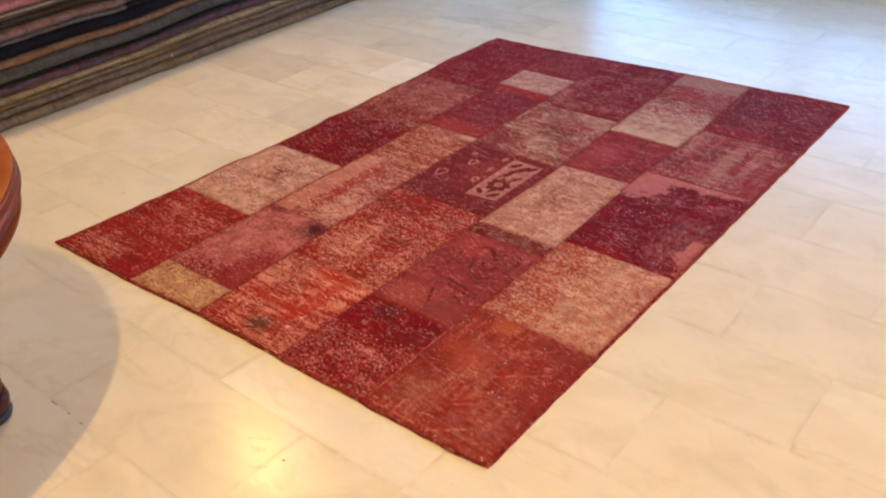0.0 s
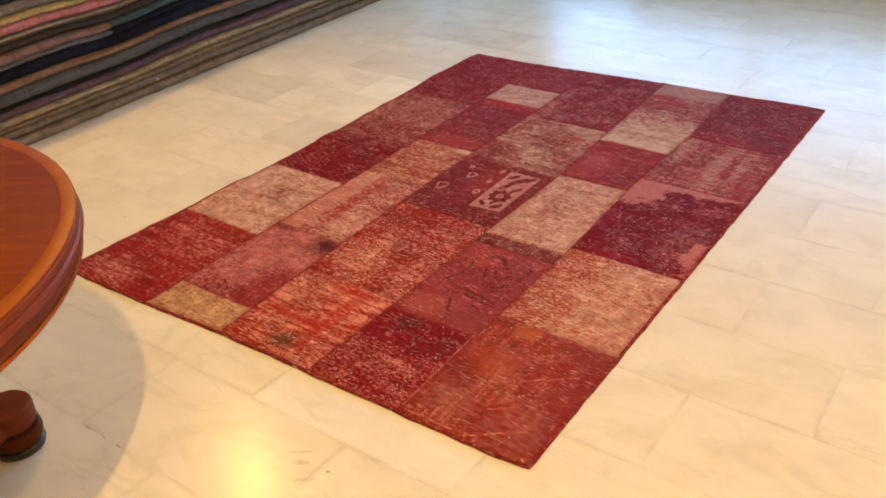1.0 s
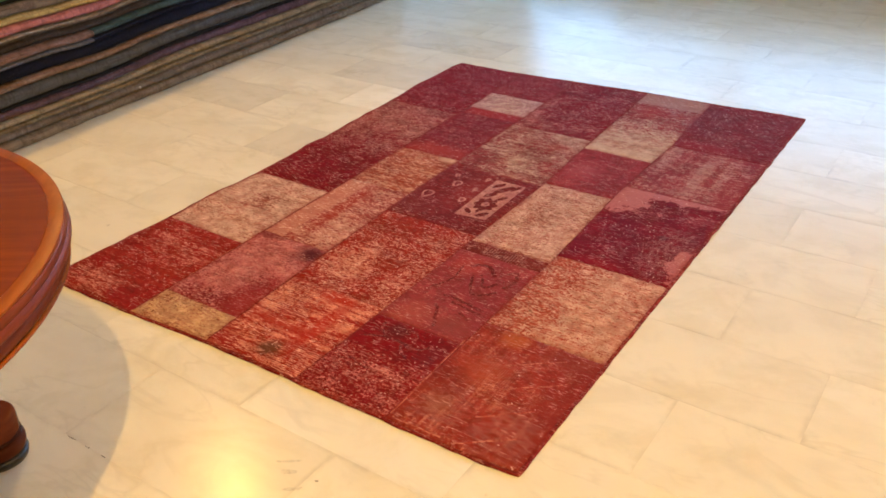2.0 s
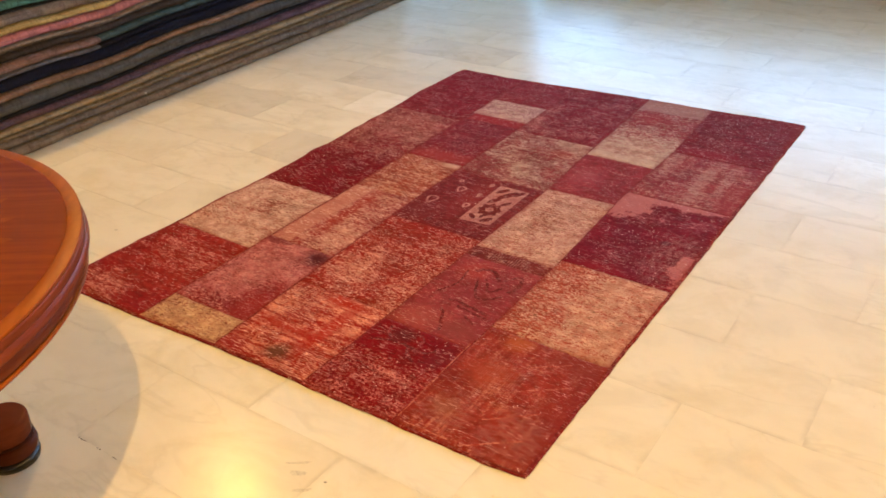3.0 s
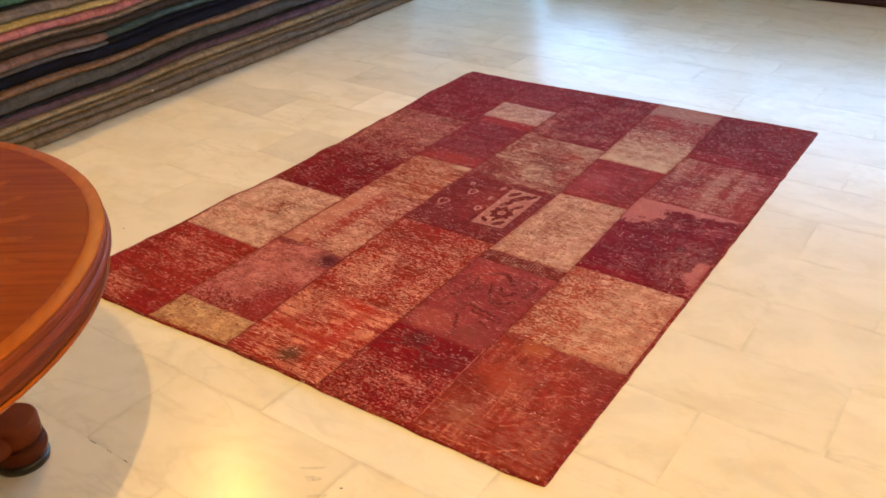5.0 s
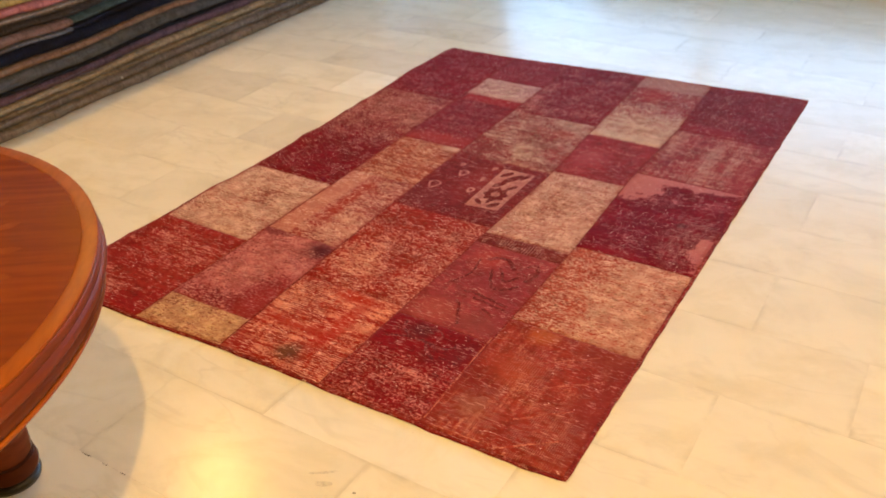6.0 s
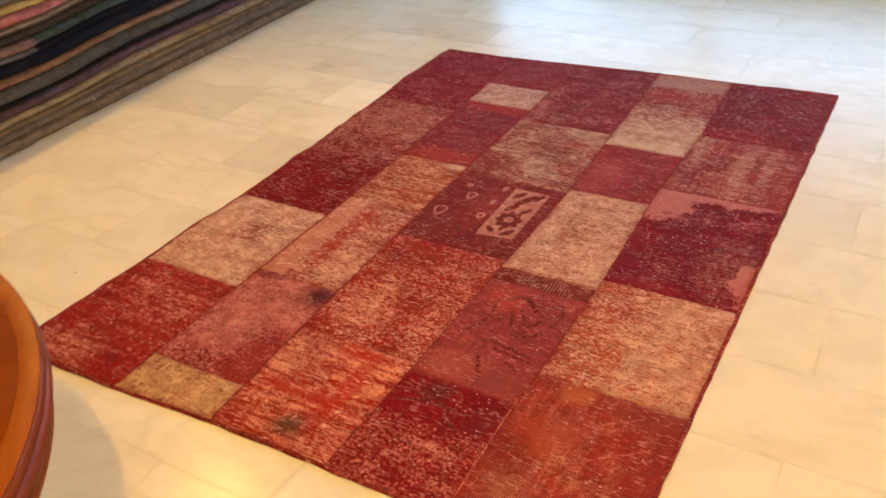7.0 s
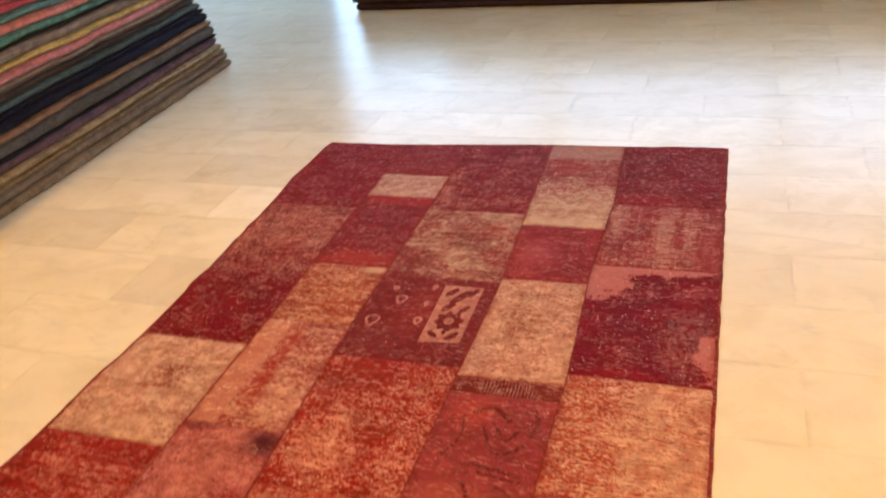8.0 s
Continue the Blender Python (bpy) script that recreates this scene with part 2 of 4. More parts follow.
# ---- materials of the room ----
def marble_material(name, light, cloud, vein, edges=True):
    s = Shader(name)
    info = s.node("ShaderNodeObjectInfo").outputs["Random"]
    shift = s.node("ShaderNodeVectorMath")
    shift.operation = "ADD"
    s.put(shift.inputs[0], s.coords)
    push = s.node("ShaderNodeCombineXYZ")
    s.put(push.inputs[0], s.math("MULTIPLY", info, 37.0))
    s.put(push.inputs[1], s.math("MULTIPLY", info, 91.0))
    s.put(shift.inputs[1], push.outputs[0])
    co = shift.outputs[0]
    clouds = s.noise(s.stretch((2.2, 5.0, 1), turn=0.4, source=co), 1.0, 5, 0.6, 0.7)
    veins = s.math("ABSOLUTE", s.math("SUBTRACT", s.noise(s.stretch((1.5, 4, 1), turn=-0.3, source=co), 1.6, 3, 0.55, 0.9), 0.5))
    colour = s.mix(s.step(clouds, 0.36, 0.66, 0.0, 0.7), light, cloud)
    colour = s.mix(s.math("MULTIPLY", s.step(veins, 0.0, 0.035, 0.22, 0.0), s.step(s.noise(co, 2.5, 3, 0.6), 0.42, 0.62)), colour, vein)
    stain = s.step(s.noise(s.stretch((1, 1, 1), (5, 2, 0), source=co), 4.5, 6, 0.68, 0.5), 0.46, 0.66, 0.0, 0.42)
    colour = s.mix(stain, colour, (cloud[0] * 0.86, cloud[1] * 0.84, cloud[2] * 0.74))
    grey = s.step(s.noise(s.stretch((1, 1.6, 1), (1, 9, 0), source=co), 3.2, 5, 0.62, 0.8), 0.52, 0.68, 0.0, 0.30)
    colour = s.mix(grey, colour, (cloud[0] * 0.74, cloud[1] * 0.76, cloud[2] * 0.78))
    colour = s.mix(s.math("MULTIPLY", info, 0.34), colour, tuple(c * 0.86 for c in cloud))
    colour = s.mix(s.step(s.noise(co, 42, 3, 0.7), 0.69, 0.75, 0, 0.30), colour, vein)
    if edges:
        # Old dirt that has soaked into the stone along the joints, in broken stretches.
        x, y = s.axis(0), s.axis(1)
        near = s.math("MINIMUM", s.math("MINIMUM", x, s.math("SUBTRACT", TILE_L, x)), s.math("MINIMUM", y, s.math("SUBTRACT", TILE_W, y)))
        near = s.math("ADD", near, s.math("MULTIPLY", s.math("SUBTRACT", s.noise(co, 30, 4, 0.65), 0.5), 0.016))
        broken = s.step(s.noise(co, 5.5, 4, 0.65), 0.42, 0.66, 0.0, 0.40)
        colour = s.mix(s.math("MULTIPLY", s.step(near, -0.001, 0.016, 1.0, 0.0), broken), colour, (0.40, 0.365, 0.285))
    rough = s.step(s.noise(co, 9, 4, 0.6), 0.3, 0.75, 0.225, 0.262)
    s.bump(s.noise(co, 5, 2, 0.5), 0.05, 0.004)
    return s.done(colour, rough, IOR=1.28)


TILE_L, TILE_W, JOINT = 0.593, 0.2945, 0.0006
MARBLE = marble_material("polished cream marble", (0.73, 0.69, 0.565), (0.66, 0.61, 0.485), (0.42, 0.37, 0.28))
MARBLE_GREY = marble_material("polished greyish marble", (0.66, 0.62, 0.515), (0.60, 0.56, 0.455), (0.38, 0.34, 0.26))
MARBLE_DIM = marble_material("polished dull marble", (0.70, 0.66, 0.54), (0.635, 0.59, 0.47), (0.40, 0.35, 0.27))
MARBLE_PALE = marble_material("polished pale marble", (0.77, 0.74, 0.63), (0.71, 0.67, 0.56), (0.45, 0.40, 0.31))
MARBLE_OUTER = marble_material("outlying cream marble", (0.73, 0.69, 0.565), (0.66, 0.61, 0.485), (0.42, 0.37, 0.28), edges=False)


def plain_material(name, colour, rough=0.7, grain=40.0, amount=0.25, relief=0.15, metal=0.0):
    s = Shader(name)
    fine = s.noise(s.coords, grain, 4, 0.6)
    wide = s.noise(s.coords, grain / 14, 3, 0.6)
    c = s.mix(s.step(fine, 0.3, 0.7, 0.0, amount), colour, tuple(v * 0.7 for v in colour))
    c = s.mix(s.step(wide, 0.35, 0.7, 0.0, amount), c, tuple(v * 0.82 for v in colour))
    s.bump(fine, relief, 0.003)
    return s.done(c, rough, Metallic=metal)


def grout_material():
    s = Shader("cement joint")
    c = s.mix(s.step(s.noise(s.coords, 7, 5, 0.7), 0.42, 0.62), (0.68, 0.63, 0.51), (0.50, 0.46, 0.365))
    c = s.mix(s.step(s.noise(s.coords, 30, 3, 0.7), 0.62, 0.68, 0.0, 0.8), c, (0.24, 0.21, 0.16))
    return s.done(c, 0.9)


GROUT = grout_material()
PLASTER = plain_material("wall paint", (0.42, 0.43, 0.45), 0.8, 60, 0.12)
CEILING_PAINT = plain_material("ceiling paint", (0.74, 0.70, 0.63), 0.85, 60, 0.1)
FRAME_METAL = plain_material("window frame paint", (0.20, 0.19, 0.18), 0.4, 80, 0.2, 0.05)
BRASS = plain_material("lamp trim", (0.75, 0.70, 0.62), 0.3, 80, 0.1, 0.02, 0.8)

# ---- room ----
X0, X1, Y0, Y1 = -3.0, 5.6, -4.6, 7.3
floor = thing("floor", "polished cream marble floor laid in running bond", "floor", kind="structure")
part("screed", box(bmesh.new(), X0 - 0.3, X1 + 0.3, Y0 - 0.3, Y1 + 0.3, -0.12, -0.0008), GROUT, floor, "cement joints")


def wall(name, boxes, label):
    bm = bmesh.new()
    for b in boxes:
        box(bm, *b)
    ob = new(name, mesh_of(name, bm, PLASTER, smooth=False))
    return tagged(ob, label, "wall", kind="structure")


wall("wall_west", [(X0 - 0.25, X0, Y0 - 0.25, Y1 + 0.25, -0.1, CEILING)], "plain painted shop wall behind the rug stack")
wall("wall_east", [(X1, X1 + 0.25, Y0 - 0.25, Y1 + 0.25, -0.1, CEILING)], "plain painted shop wall")
wall("wall_south", [(X0, X1, Y0 - 0.25, Y0, -0.1, CEILING)], "plain painted shop wall")
SILL, HEAD = 0.12, 2.62
GLASS_L, GLASS_R = -2.33, 5.0
wall("wall_north", [(X0, GLASS_L, Y1, Y1 + 0.25, -0.1, CEILING), (GLASS_R, X1, Y1, Y1 + 0.25, -0.1, CEILING),
                    (GLASS_L, GLASS_R, Y1, Y1 + 0.25, -0.1, SILL), (GLASS_L, GLASS_R, Y1, Y1 + 0.25, HEAD, CEILING)],
     "painted shop wall with a wide shop window")
tagged(new("ceiling", mesh_of("ceiling", box(bmesh.new(), X0 - 0.25, X1 + 0.25, Y0 - 0.25, Y1 + 0.25, CEILING, CEILING + 0.2), CEILING_PAINT, smooth=False)),
       "plain pale painted ceiling", "ceiling", kind="structure")

glass = Shader("window glass")
GLASS = glass.done((0.95, 0.98, 1.0), 0.02, Transmission_Weight=1.0, IOR=1.05)
window = thing("window_1", "wide shop window with dark metal frame", "window", kind="structure")
MULLIONS = [GLASS_L + 0.03, -0.02, 2.2, GLASS_R - 0.03]
for mx in MULLIONS:
    part("mullion", box(bmesh.new(), mx - 0.045, mx + 0.045, Y1 + 0.05, Y1 + 0.15, SILL, HEAD, 0.004), FRAME_METAL, window, smooth=False)
for z in (SILL, HEAD - 0.06):
    part("window_rail", box(bmesh.new(), GLASS_L, GLASS_R, Y1 + 0.06, Y1 + 0.14, z, z + 0.06, 0.004), FRAME_METAL, window, smooth=False)
for a, b in zip(MULLIONS, MULLIONS[1:]):
    pane = part("pane", box(bmesh.new(), a + 0.045, b - 0.045, Y1 + 0.095, Y1 + 0.105, SILL + 0.06, HEAD - 0.06), GLASS, window, "clear glass pane", smooth=False)
    pane.visible_shadow = False

# Bright hazy daylight outside the shop window.
day = Shader("daylight haze")
day.done((0, 0, 0), 1.0, Emission_Color=(0.33, 0.66, 1.06), Emission_Strength=7.1)
bm = bmesh.new()
box(bm, GLASS_L - 3.0, GLASS_R + 3.0, Y1 + 2.0, Y1 + 2.05, -0.5, 4.5)
tagged(new("backdrop", mesh_of("backdrop", bm, day.mat, smooth=False)), "bright hazy daylight outside the shop", "backdrop", kind="structure")

BULB = Shader("lamp glow")
BULB.done((0, 0, 0), 1.0, Emission_Color=LAMP_COLOUR, Emission_Strength=12.0)
# Unseen fittings for all the spots; those of the three fill spots are added.
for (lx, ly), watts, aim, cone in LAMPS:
    lamp = thing("unseen_downlight", "unseen round recessed ceiling downlight with a metal trim", "ceiling lamp", "ceiling downlights", at=(lx, ly, CEILING))
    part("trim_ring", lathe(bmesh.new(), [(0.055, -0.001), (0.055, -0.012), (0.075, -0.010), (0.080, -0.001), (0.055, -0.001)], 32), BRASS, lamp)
    part("bulb", lathe(bmesh.new(), [(0.0, -0.004), (0.054, -0.004), (0.054, -0.001), (0.0, -0.001)], 32), BULB.mat, lamp, "glowing warm bulb of an unseen downlight", smooth=False)

# ---- patchwork rug ----
LEFT = [(-0.05, 0.045), (0.4, 0.060), (0.9, 0.064), (1.65, 0.042), (2.0, 0.012), (2.4, 0.020)]
FRONT = [(0.0, -0.050), (0.40, -0.040), (0.75, -0.022), (1.6, -0.010), (1.71, 0.0)]
BACK = [(0.0, 2.368), (0.30, 2.362), (1.0, 2.411), (1.71, 2.422)]
RIGHT = [(-0.05, 1.703), (2.5, 1.703)]
SEAMS = [LEFT,
         [(0.0, 0.428), (1.0, 0.414), (2.4, 0.378)],
         [(0.0, 0.728), (0.5, 0.700), (1.0, 0.680), (2.4, 0.662)],
         [(0.0, 1.053), (1.3, 1.058), (1.75, 1.036), (2.4, 1.012)],
         [(0.0, 1.339), (0.9, 1.338), (1.4, 1.318), (1.9, 1.328), (2.4, 1.308)],
         RIGHT]

CRIMSON, WINE, RED, BRICK = (0.22, 0.006, 0.017), (0.215, 0.005, 0.019), (0.30, 0.020, 0.020), (0.32, 0.038, 0.024)
RUST, CREAM, BLACK = (0.33, 0.050, 0.027), (0.59, 0.392, 0.298), (0.030, 0.008, 0.012)

# Each column from the front edge to the back: upper end, then the look of the patch.
COLUMNS = [[], [], [], [], []]


def dyed(column, high, **look_of):
    COLUMNS[column].append((high, look_of))


dyed(0, 0.425, pile=RED, pile2=BRICK, worn=(0.58, 0.22, 0.16), wear=0.11, blotch=0.6, dash=0.9, knots=0.4, streak=1.0, sparks=0.010,
     bare=[(0.02, 0.34, -0.06, 0.11, 1.1), (0.08, 0.50, 0.17, 0.38, 0.8), (0.06, 0.30, 0.26, 0.42, 0.5)])
dyed(0, 0.862, pile=(0.30, 0.12, 0.065), pile2=(0.40, 0.17, 0.10), worn=CREAM, wear=0.74, blotch=0.7, dash=1.1, knots=0.6, streak=0.8, shade=0.2,
     bare=[(0.16, 0.36, 0.60, 0.76, -0.8), (0.04, 0.42, 0.41, 0.53, 0.9), (0.05, 0.18, 0.60, 0.88, 0.5)], dark=(0.17, 0.055, 0.03), dark_amount=0.8, threads=0.6, soft=0.45)
dyed(0, 1.75, pile=CRIMSON, pile2=(0.17, 0.004, 0.012), worn=(0.42, 0.18, 0.135), wear=0.08, blotch=0.7, dash=0.8, knots=0.8, sparks=0.014, fade=(1, 1.02, 1.50, 0.0, 1.6))
dyed(0, None, pile=(0.23, 0.013, 0.022), pile2=CRIMSON, worn=(0.36, 0.085, 0.085), wear=0.18, dash=0.9, streak=0.6, sparks=0.004)

dyed(1, 0.105, pile=(0.30, 0.13, 0.05), pile2=(0.36, 0.17, 0.08), worn=(0.60, 0.38, 0.19), wear=0.68, blotch=0.9, knots=0.9, shade=0.2, sparks=0.0, dark=(0.16, 0.07, 0.03), dark_amount=0.8, threads=0.4, soft=0.5)
dyed(1, 0.528, pile=(0.26, 0.030, 0.034), pile2=(0.20, 0.022, 0.030), worn=(0.50, 0.165, 0.145), wear=0.80, blotch=0.5, dash=0.5, knots=1.2, streak=0.2, sparks=0.0, shade=0.2,
     bare=[(0.40, 0.72, 0.06, 0.20, -1.1), (0.58, 0.80, 0.05, 0.36, -1.6), (0.46, 0.62, 0.26, 0.46, 0.7), (0.36, 0.46, 0.10, 0.56, -0.5)],
     zones=[("cloud", 0.60, 0.73, 0.43, 0.54, (0.075, 0.010, 0.018), 1.0), ("blot", 0.40, 0.54, 0.495, 0.545, (0.13, 0.012, 0.018), 0.7), ("cloud", 0.60, 0.78, 0.06, 0.30, (0.26, 0.022, 0.022), 0.7)])
dyed(1, 0.998, pile=(0.36, 0.085, 0.060), pile2=(0.30, 0.055, 0.040), worn=(0.58, 0.32, 0.235), wear=0.46, blotch=0.4, dash=1.3, knots=0.4, streak=0.7, sparks=0.010, threads=0.9,
     bare=[(0.54, 0.74, 0.50, 0.78, 0.8)],
     zones=[("cloud", 0.505, 0.572, 0.54, 1.06, (0.27, 0.020, 0.014), 0.8), ("band", 0.40, 0.500, 0.5, 1.0, (0.47, 0.185, 0.13), 0.62)])
dyed(1, 1.338, pile=(0.32, 0.070, 0.030), pile2=(0.36, 0.11, 0.045), worn=(0.56, 0.30, 0.19), wear=0.38, blotch=0.5, dash=1.2, knots=0.3, streak=1.0, sparks=0.006, threads=0.8,
     zones=[("cloud", 0.585, 0.70, 1.290, 1.350, (0.56, 0.36, 0.25), 0.7)])
dyed(1, 1.86, pile=(0.25, 0.024, 0.030), pile2=(0.20, 0.024, 0.034), worn=(0.38, 0.11, 0.10), wear=0.14, dash=0.6, sparks=0.002,
     zones=[("cloud", 0.35, 0.74, 1.31, 1.45, (0.32, 0.034, 0.028), 0.6), ("band", 0.41, 0.68, 1.785, 1.87, (0.30, 0.020, 0.022), 0.6)])
dyed(1, 2.06, pile=(0.34, 0.20, 0.16), pile2=(0.40, 0.25, 0.20), worn=(0.53, 0.37, 0.30), wear=0.66, blotch=0.5, knots=0.9, sparks=0.0, shade=0.1)
dyed(1, None, pile=(0.26, 0.028, 0.034), pile2=(0.23, 0.016, 0.024), worn=(0.36, 0.10, 0.10), wear=0.18, dash=0.8, sparks=0.002)

dyed(2, 0.362, pile=(0.38, 0.034, 0.018), pile2=(0.32, 0.022, 0.016), worn=(0.72, 0.27, 0.16), wear=0.42, threads=0.8, soft=0.4, blotch=0.7, dash=0.6, knots=0.4, streak=1.5, sparks=0.006, shade=0.3,
     bare=[(0.70, 0.80, 0.10, 0.34, 0.5), (0.88, 1.06, 0.18, 0.34, 0.5)], dark=(0.13, 0.05, 0.03), dark_amount=0.30,
     zones=[("cloud", 0.85, 0.955, 0.005, 0.09, (0.10, 0.032, 0.020), 0.95), ("cloud", 0.70, 1.00, 0.125, 0.175, (0.32, 0.020, 0.014), 0.85), ("cloud", 0.925, 0.985, 0.06, 0.34, (0.36, 0.020, 0.014), 0.85), ("cloud", 0.82, 1.0, 0.30, 0.36, (0.38, 0.026, 0.014), 0.8),
            ("cloud", 0.68, 0.82, -0.06, 0.07, (0.27, 0.020, 0.020), 0.75)],
     hatch=[(0.66, 0.90, 0.15, 0.40, 1, 0.0075, 0.8), (0.92, 1.10, -0.06, 0.14, 1, 0.0075, 0.7)])
dyed(2, 0.862, pile=(0.33, 0.028, 0.018), pile2=(0.30, 0.040, 0.022), worn=(0.60, 0.255, 0.175), wear=0.27, blotch=0.6, dash=0.9, knots=0.9, streak=0.5, sparks=0.016, threads=0.7, soft=0.32,
     bare=[(0.70, 0.92, 0.34, 0.66, 0.8), (0.92, 1.10, 0.36, 0.60, 0.5), (0.72, 0.92, 0.70, 0.92, -1.2), (0.94, 1.08, 0.62, 0.82, 0.5)])
dyed(2, 1.302, pile=(0.19, 0.024, 0.026), pile2=(0.22, 0.028, 0.028), worn=(0.36, 0.11, 0.09), wear=0.09, dash=0.7, sparks=0.003,
     zones=[("cloud", 0.78, 0.92, 0.98, 1.29, (0.27, 0.026, 0.026), 0.5), ("cloud", 0.66, 0.84, 0.86, 1.04, (0.15, 0.018, 0.022), 0.7)])
dyed(2, 1.77, pile=(0.28, 0.042, 0.038), pile2=(0.22, 0.050, 0.038), worn=(0.46, 0.30, 0.22), wear=0.44, blotch=1.1, dash=1.1, knots=0.3, streak=0.8, sparks=0.002, threads=0.6, dark=(0.14, 0.095, 0.055), dark_amount=0.55,
     bare=[(0.84, 1.08, 1.66, 1.82, 1.2), (0.66, 0.80, 1.30, 1.50, -0.7), (0.80, 0.94, 1.34, 1.58, 0.5)], zones=[("cloud", 0.90, 1.02, 1.58, 1.70, (0.36, 0.05, 0.035), 0.35)])
dyed(2, None, pile=(0.21, 0.014, 0.022), pile2=CRIMSON, worn=(0.44, 0.17, 0.14), wear=0.20, blotch=0.9, dash=0.9, knots=0.6, sparks=0.004,
     bare=[(0.64, 0.76, 1.76, 2.20, 0.9), (0.66, 1.0, 1.76, 1.92, 0.5)])

dyed(3, 0.335, pile=(0.235, 0.006, 0.013), pile2=(0.25, 0.008, 0.012), worn=(0.52, 0.16, 0.125), wear=0.17, blotch=0.5, dash=0.5, knots=1.1, soft=0.5, sparks=0.030, shade=0.3,
     dark=BLACK, dark_amount=0.55, fade=(1, 0.16, 0.24, 0.55, -1.6), zones=[("cloud", 1.10, 1.20, 0.255, 0.335, (0.085, 0.008, 0.012), 0.85), ("cloud", 1.26, 1.34, 0.18, 0.32, (0.14, 0.010, 0.016), 0.7)])
dyed(3, 0.768, pile=(0.35, 0.074, 0.062), pile2=(0.30, 0.054, 0.052), worn=(0.44, 0.16, 0.115), wear=0.10, dash=0.4, streak=0.2, drawn=0.3, sparks=0.003, shade=0.5,
     zones=[("cloud", 1.06, 1.22, 0.32, 0.47, (0.38, 0.085, 0.055), 0.45), ("cloud", 1.20, 1.34, 0.33, 0.45, (0.21, 0.045, 0.035), 0.6), ("cloud", 1.07, 1.20, 0.62, 0.76, (0.34, 0.042, 0.030), 0.7)])
dyed(3, 0.832, pile=(0.21, 0.04, 0.03), pile2=(0.16, 0.02, 0.018), worn=(0.50, 0.25, 0.18), wear=0.20, blotch=0.8, dash=0.2, knots=0.6, drawn=1.0, hatch=[(1.10, 1.30, 0.74, 0.85, 0, 0.0095, 0.45)])
dyed(3, 1.332, pile=(0.36, 0.17, 0.09), pile2=(0.42, 0.20, 0.13), worn=(0.57, 0.366, 0.280), wear=0.64, blotch=0.6, dash=1.2, knots=0.5, streak=0.6, drawn=0.5, sparks=0.008, shade=0.2,
     bare=[(1.04, 1.12, 0.83, 1.33, 0.5), (1.12, 1.18, 0.90, 1.36, -0.4), (1.26, 1.34, 0.83, 1.10, 0.7)], dark=(0.20, 0.075, 0.035), dark_amount=0.75, threads=0.6, soft=0.45)
dyed(3, 1.692, pile=(0.28, 0.034, 0.036), pile2=(0.33, 0.048, 0.044), worn=(0.40, 0.12, 0.11), wear=0.14, dash=0.4, sparks=0.002, zones=[("cloud", 1.06, 1.20, 1.42, 1.58, (0.36, 0.075, 0.080), 0.5)])
dyed(3, None, pile=(0.28, 0.040, 0.040), pile2=(0.34, 0.09, 0.08), worn=(0.52, 0.38, 0.29), wear=0.34, blotch=0.7, dash=1.1, streak=0.7, fade=(1, 1.72, 2.16, 2.3, -0.4), sparks=0.002, dark=(0.18, 0.10, 0.06), dark_amount=0.4,
     zones=[("band", 1.0, 1.34, 2.27, 2.45, (0.36, 0.20, 0.17), 0.60), ("cloud", 1.02, 1.20, 2.10, 2.28, (0.30, 0.026, 0.030), 0.5), ("band", 1.04, 1.33, 1.690, 1.755, (0.53, 0.39, 0.30), 0.45)])

dyed(4, 0.457, pile=RUST, pile2=(0.30, 0.034, 0.022), worn=(0.48, 0.16, 0.08), wear=0.22, blotch=1.0, dash=0.1, knots=0.4, streak=0.2, drawn=0.8, soft=0.9, sparks=0.003, shade=0.5,
     zones=[("cloud", 1.60, 1.80, -0.10, 0.50, (0.19, 0.018, 0.016), 0.6), ("cloud", 1.48, 1.80, 0.36, 0.50, (0.19, 0.024, 0.018), 0.8), ("cloud", 1.36, 1.52, 0.20, 0.34, (0.42, 0.075, 0.028), 0.45),
            ("cloud", 1.37, 1.47, 0.06, 0.15, (0.26, 0.07, 0.035), 0.6), ("cloud", 1.40, 1.50, 0.38, 0.47, (0.46, 0.13, 0.035), 0.5)],
     hatch=[(1.34, 1.52, 0.0, 0.20, 0, 0.0052, 0.5), (1.50, 1.72, -0.04, 0.22, 0, 0.0052, 0.55), (1.40, 1.56, 0.18, 0.40, 0, 0.0062, 0.3)])
dyed(4, 0.887, pile=(0.38, 0.075, 0.034), pile2=(0.42, 0.11, 0.05), worn=(0.57, 0.350, 0.248), wear=0.48, blotch=0.6, dash=0.8, knots=0.9, streak=0.6, soft=0.36, threads=0.6, dark=(0.17, 0.06, 0.03), dark_amount=0.85,
     fade=(0, 1.38, 1.58, -0.35, 0.9), sparks=0.004, shade=0.2)
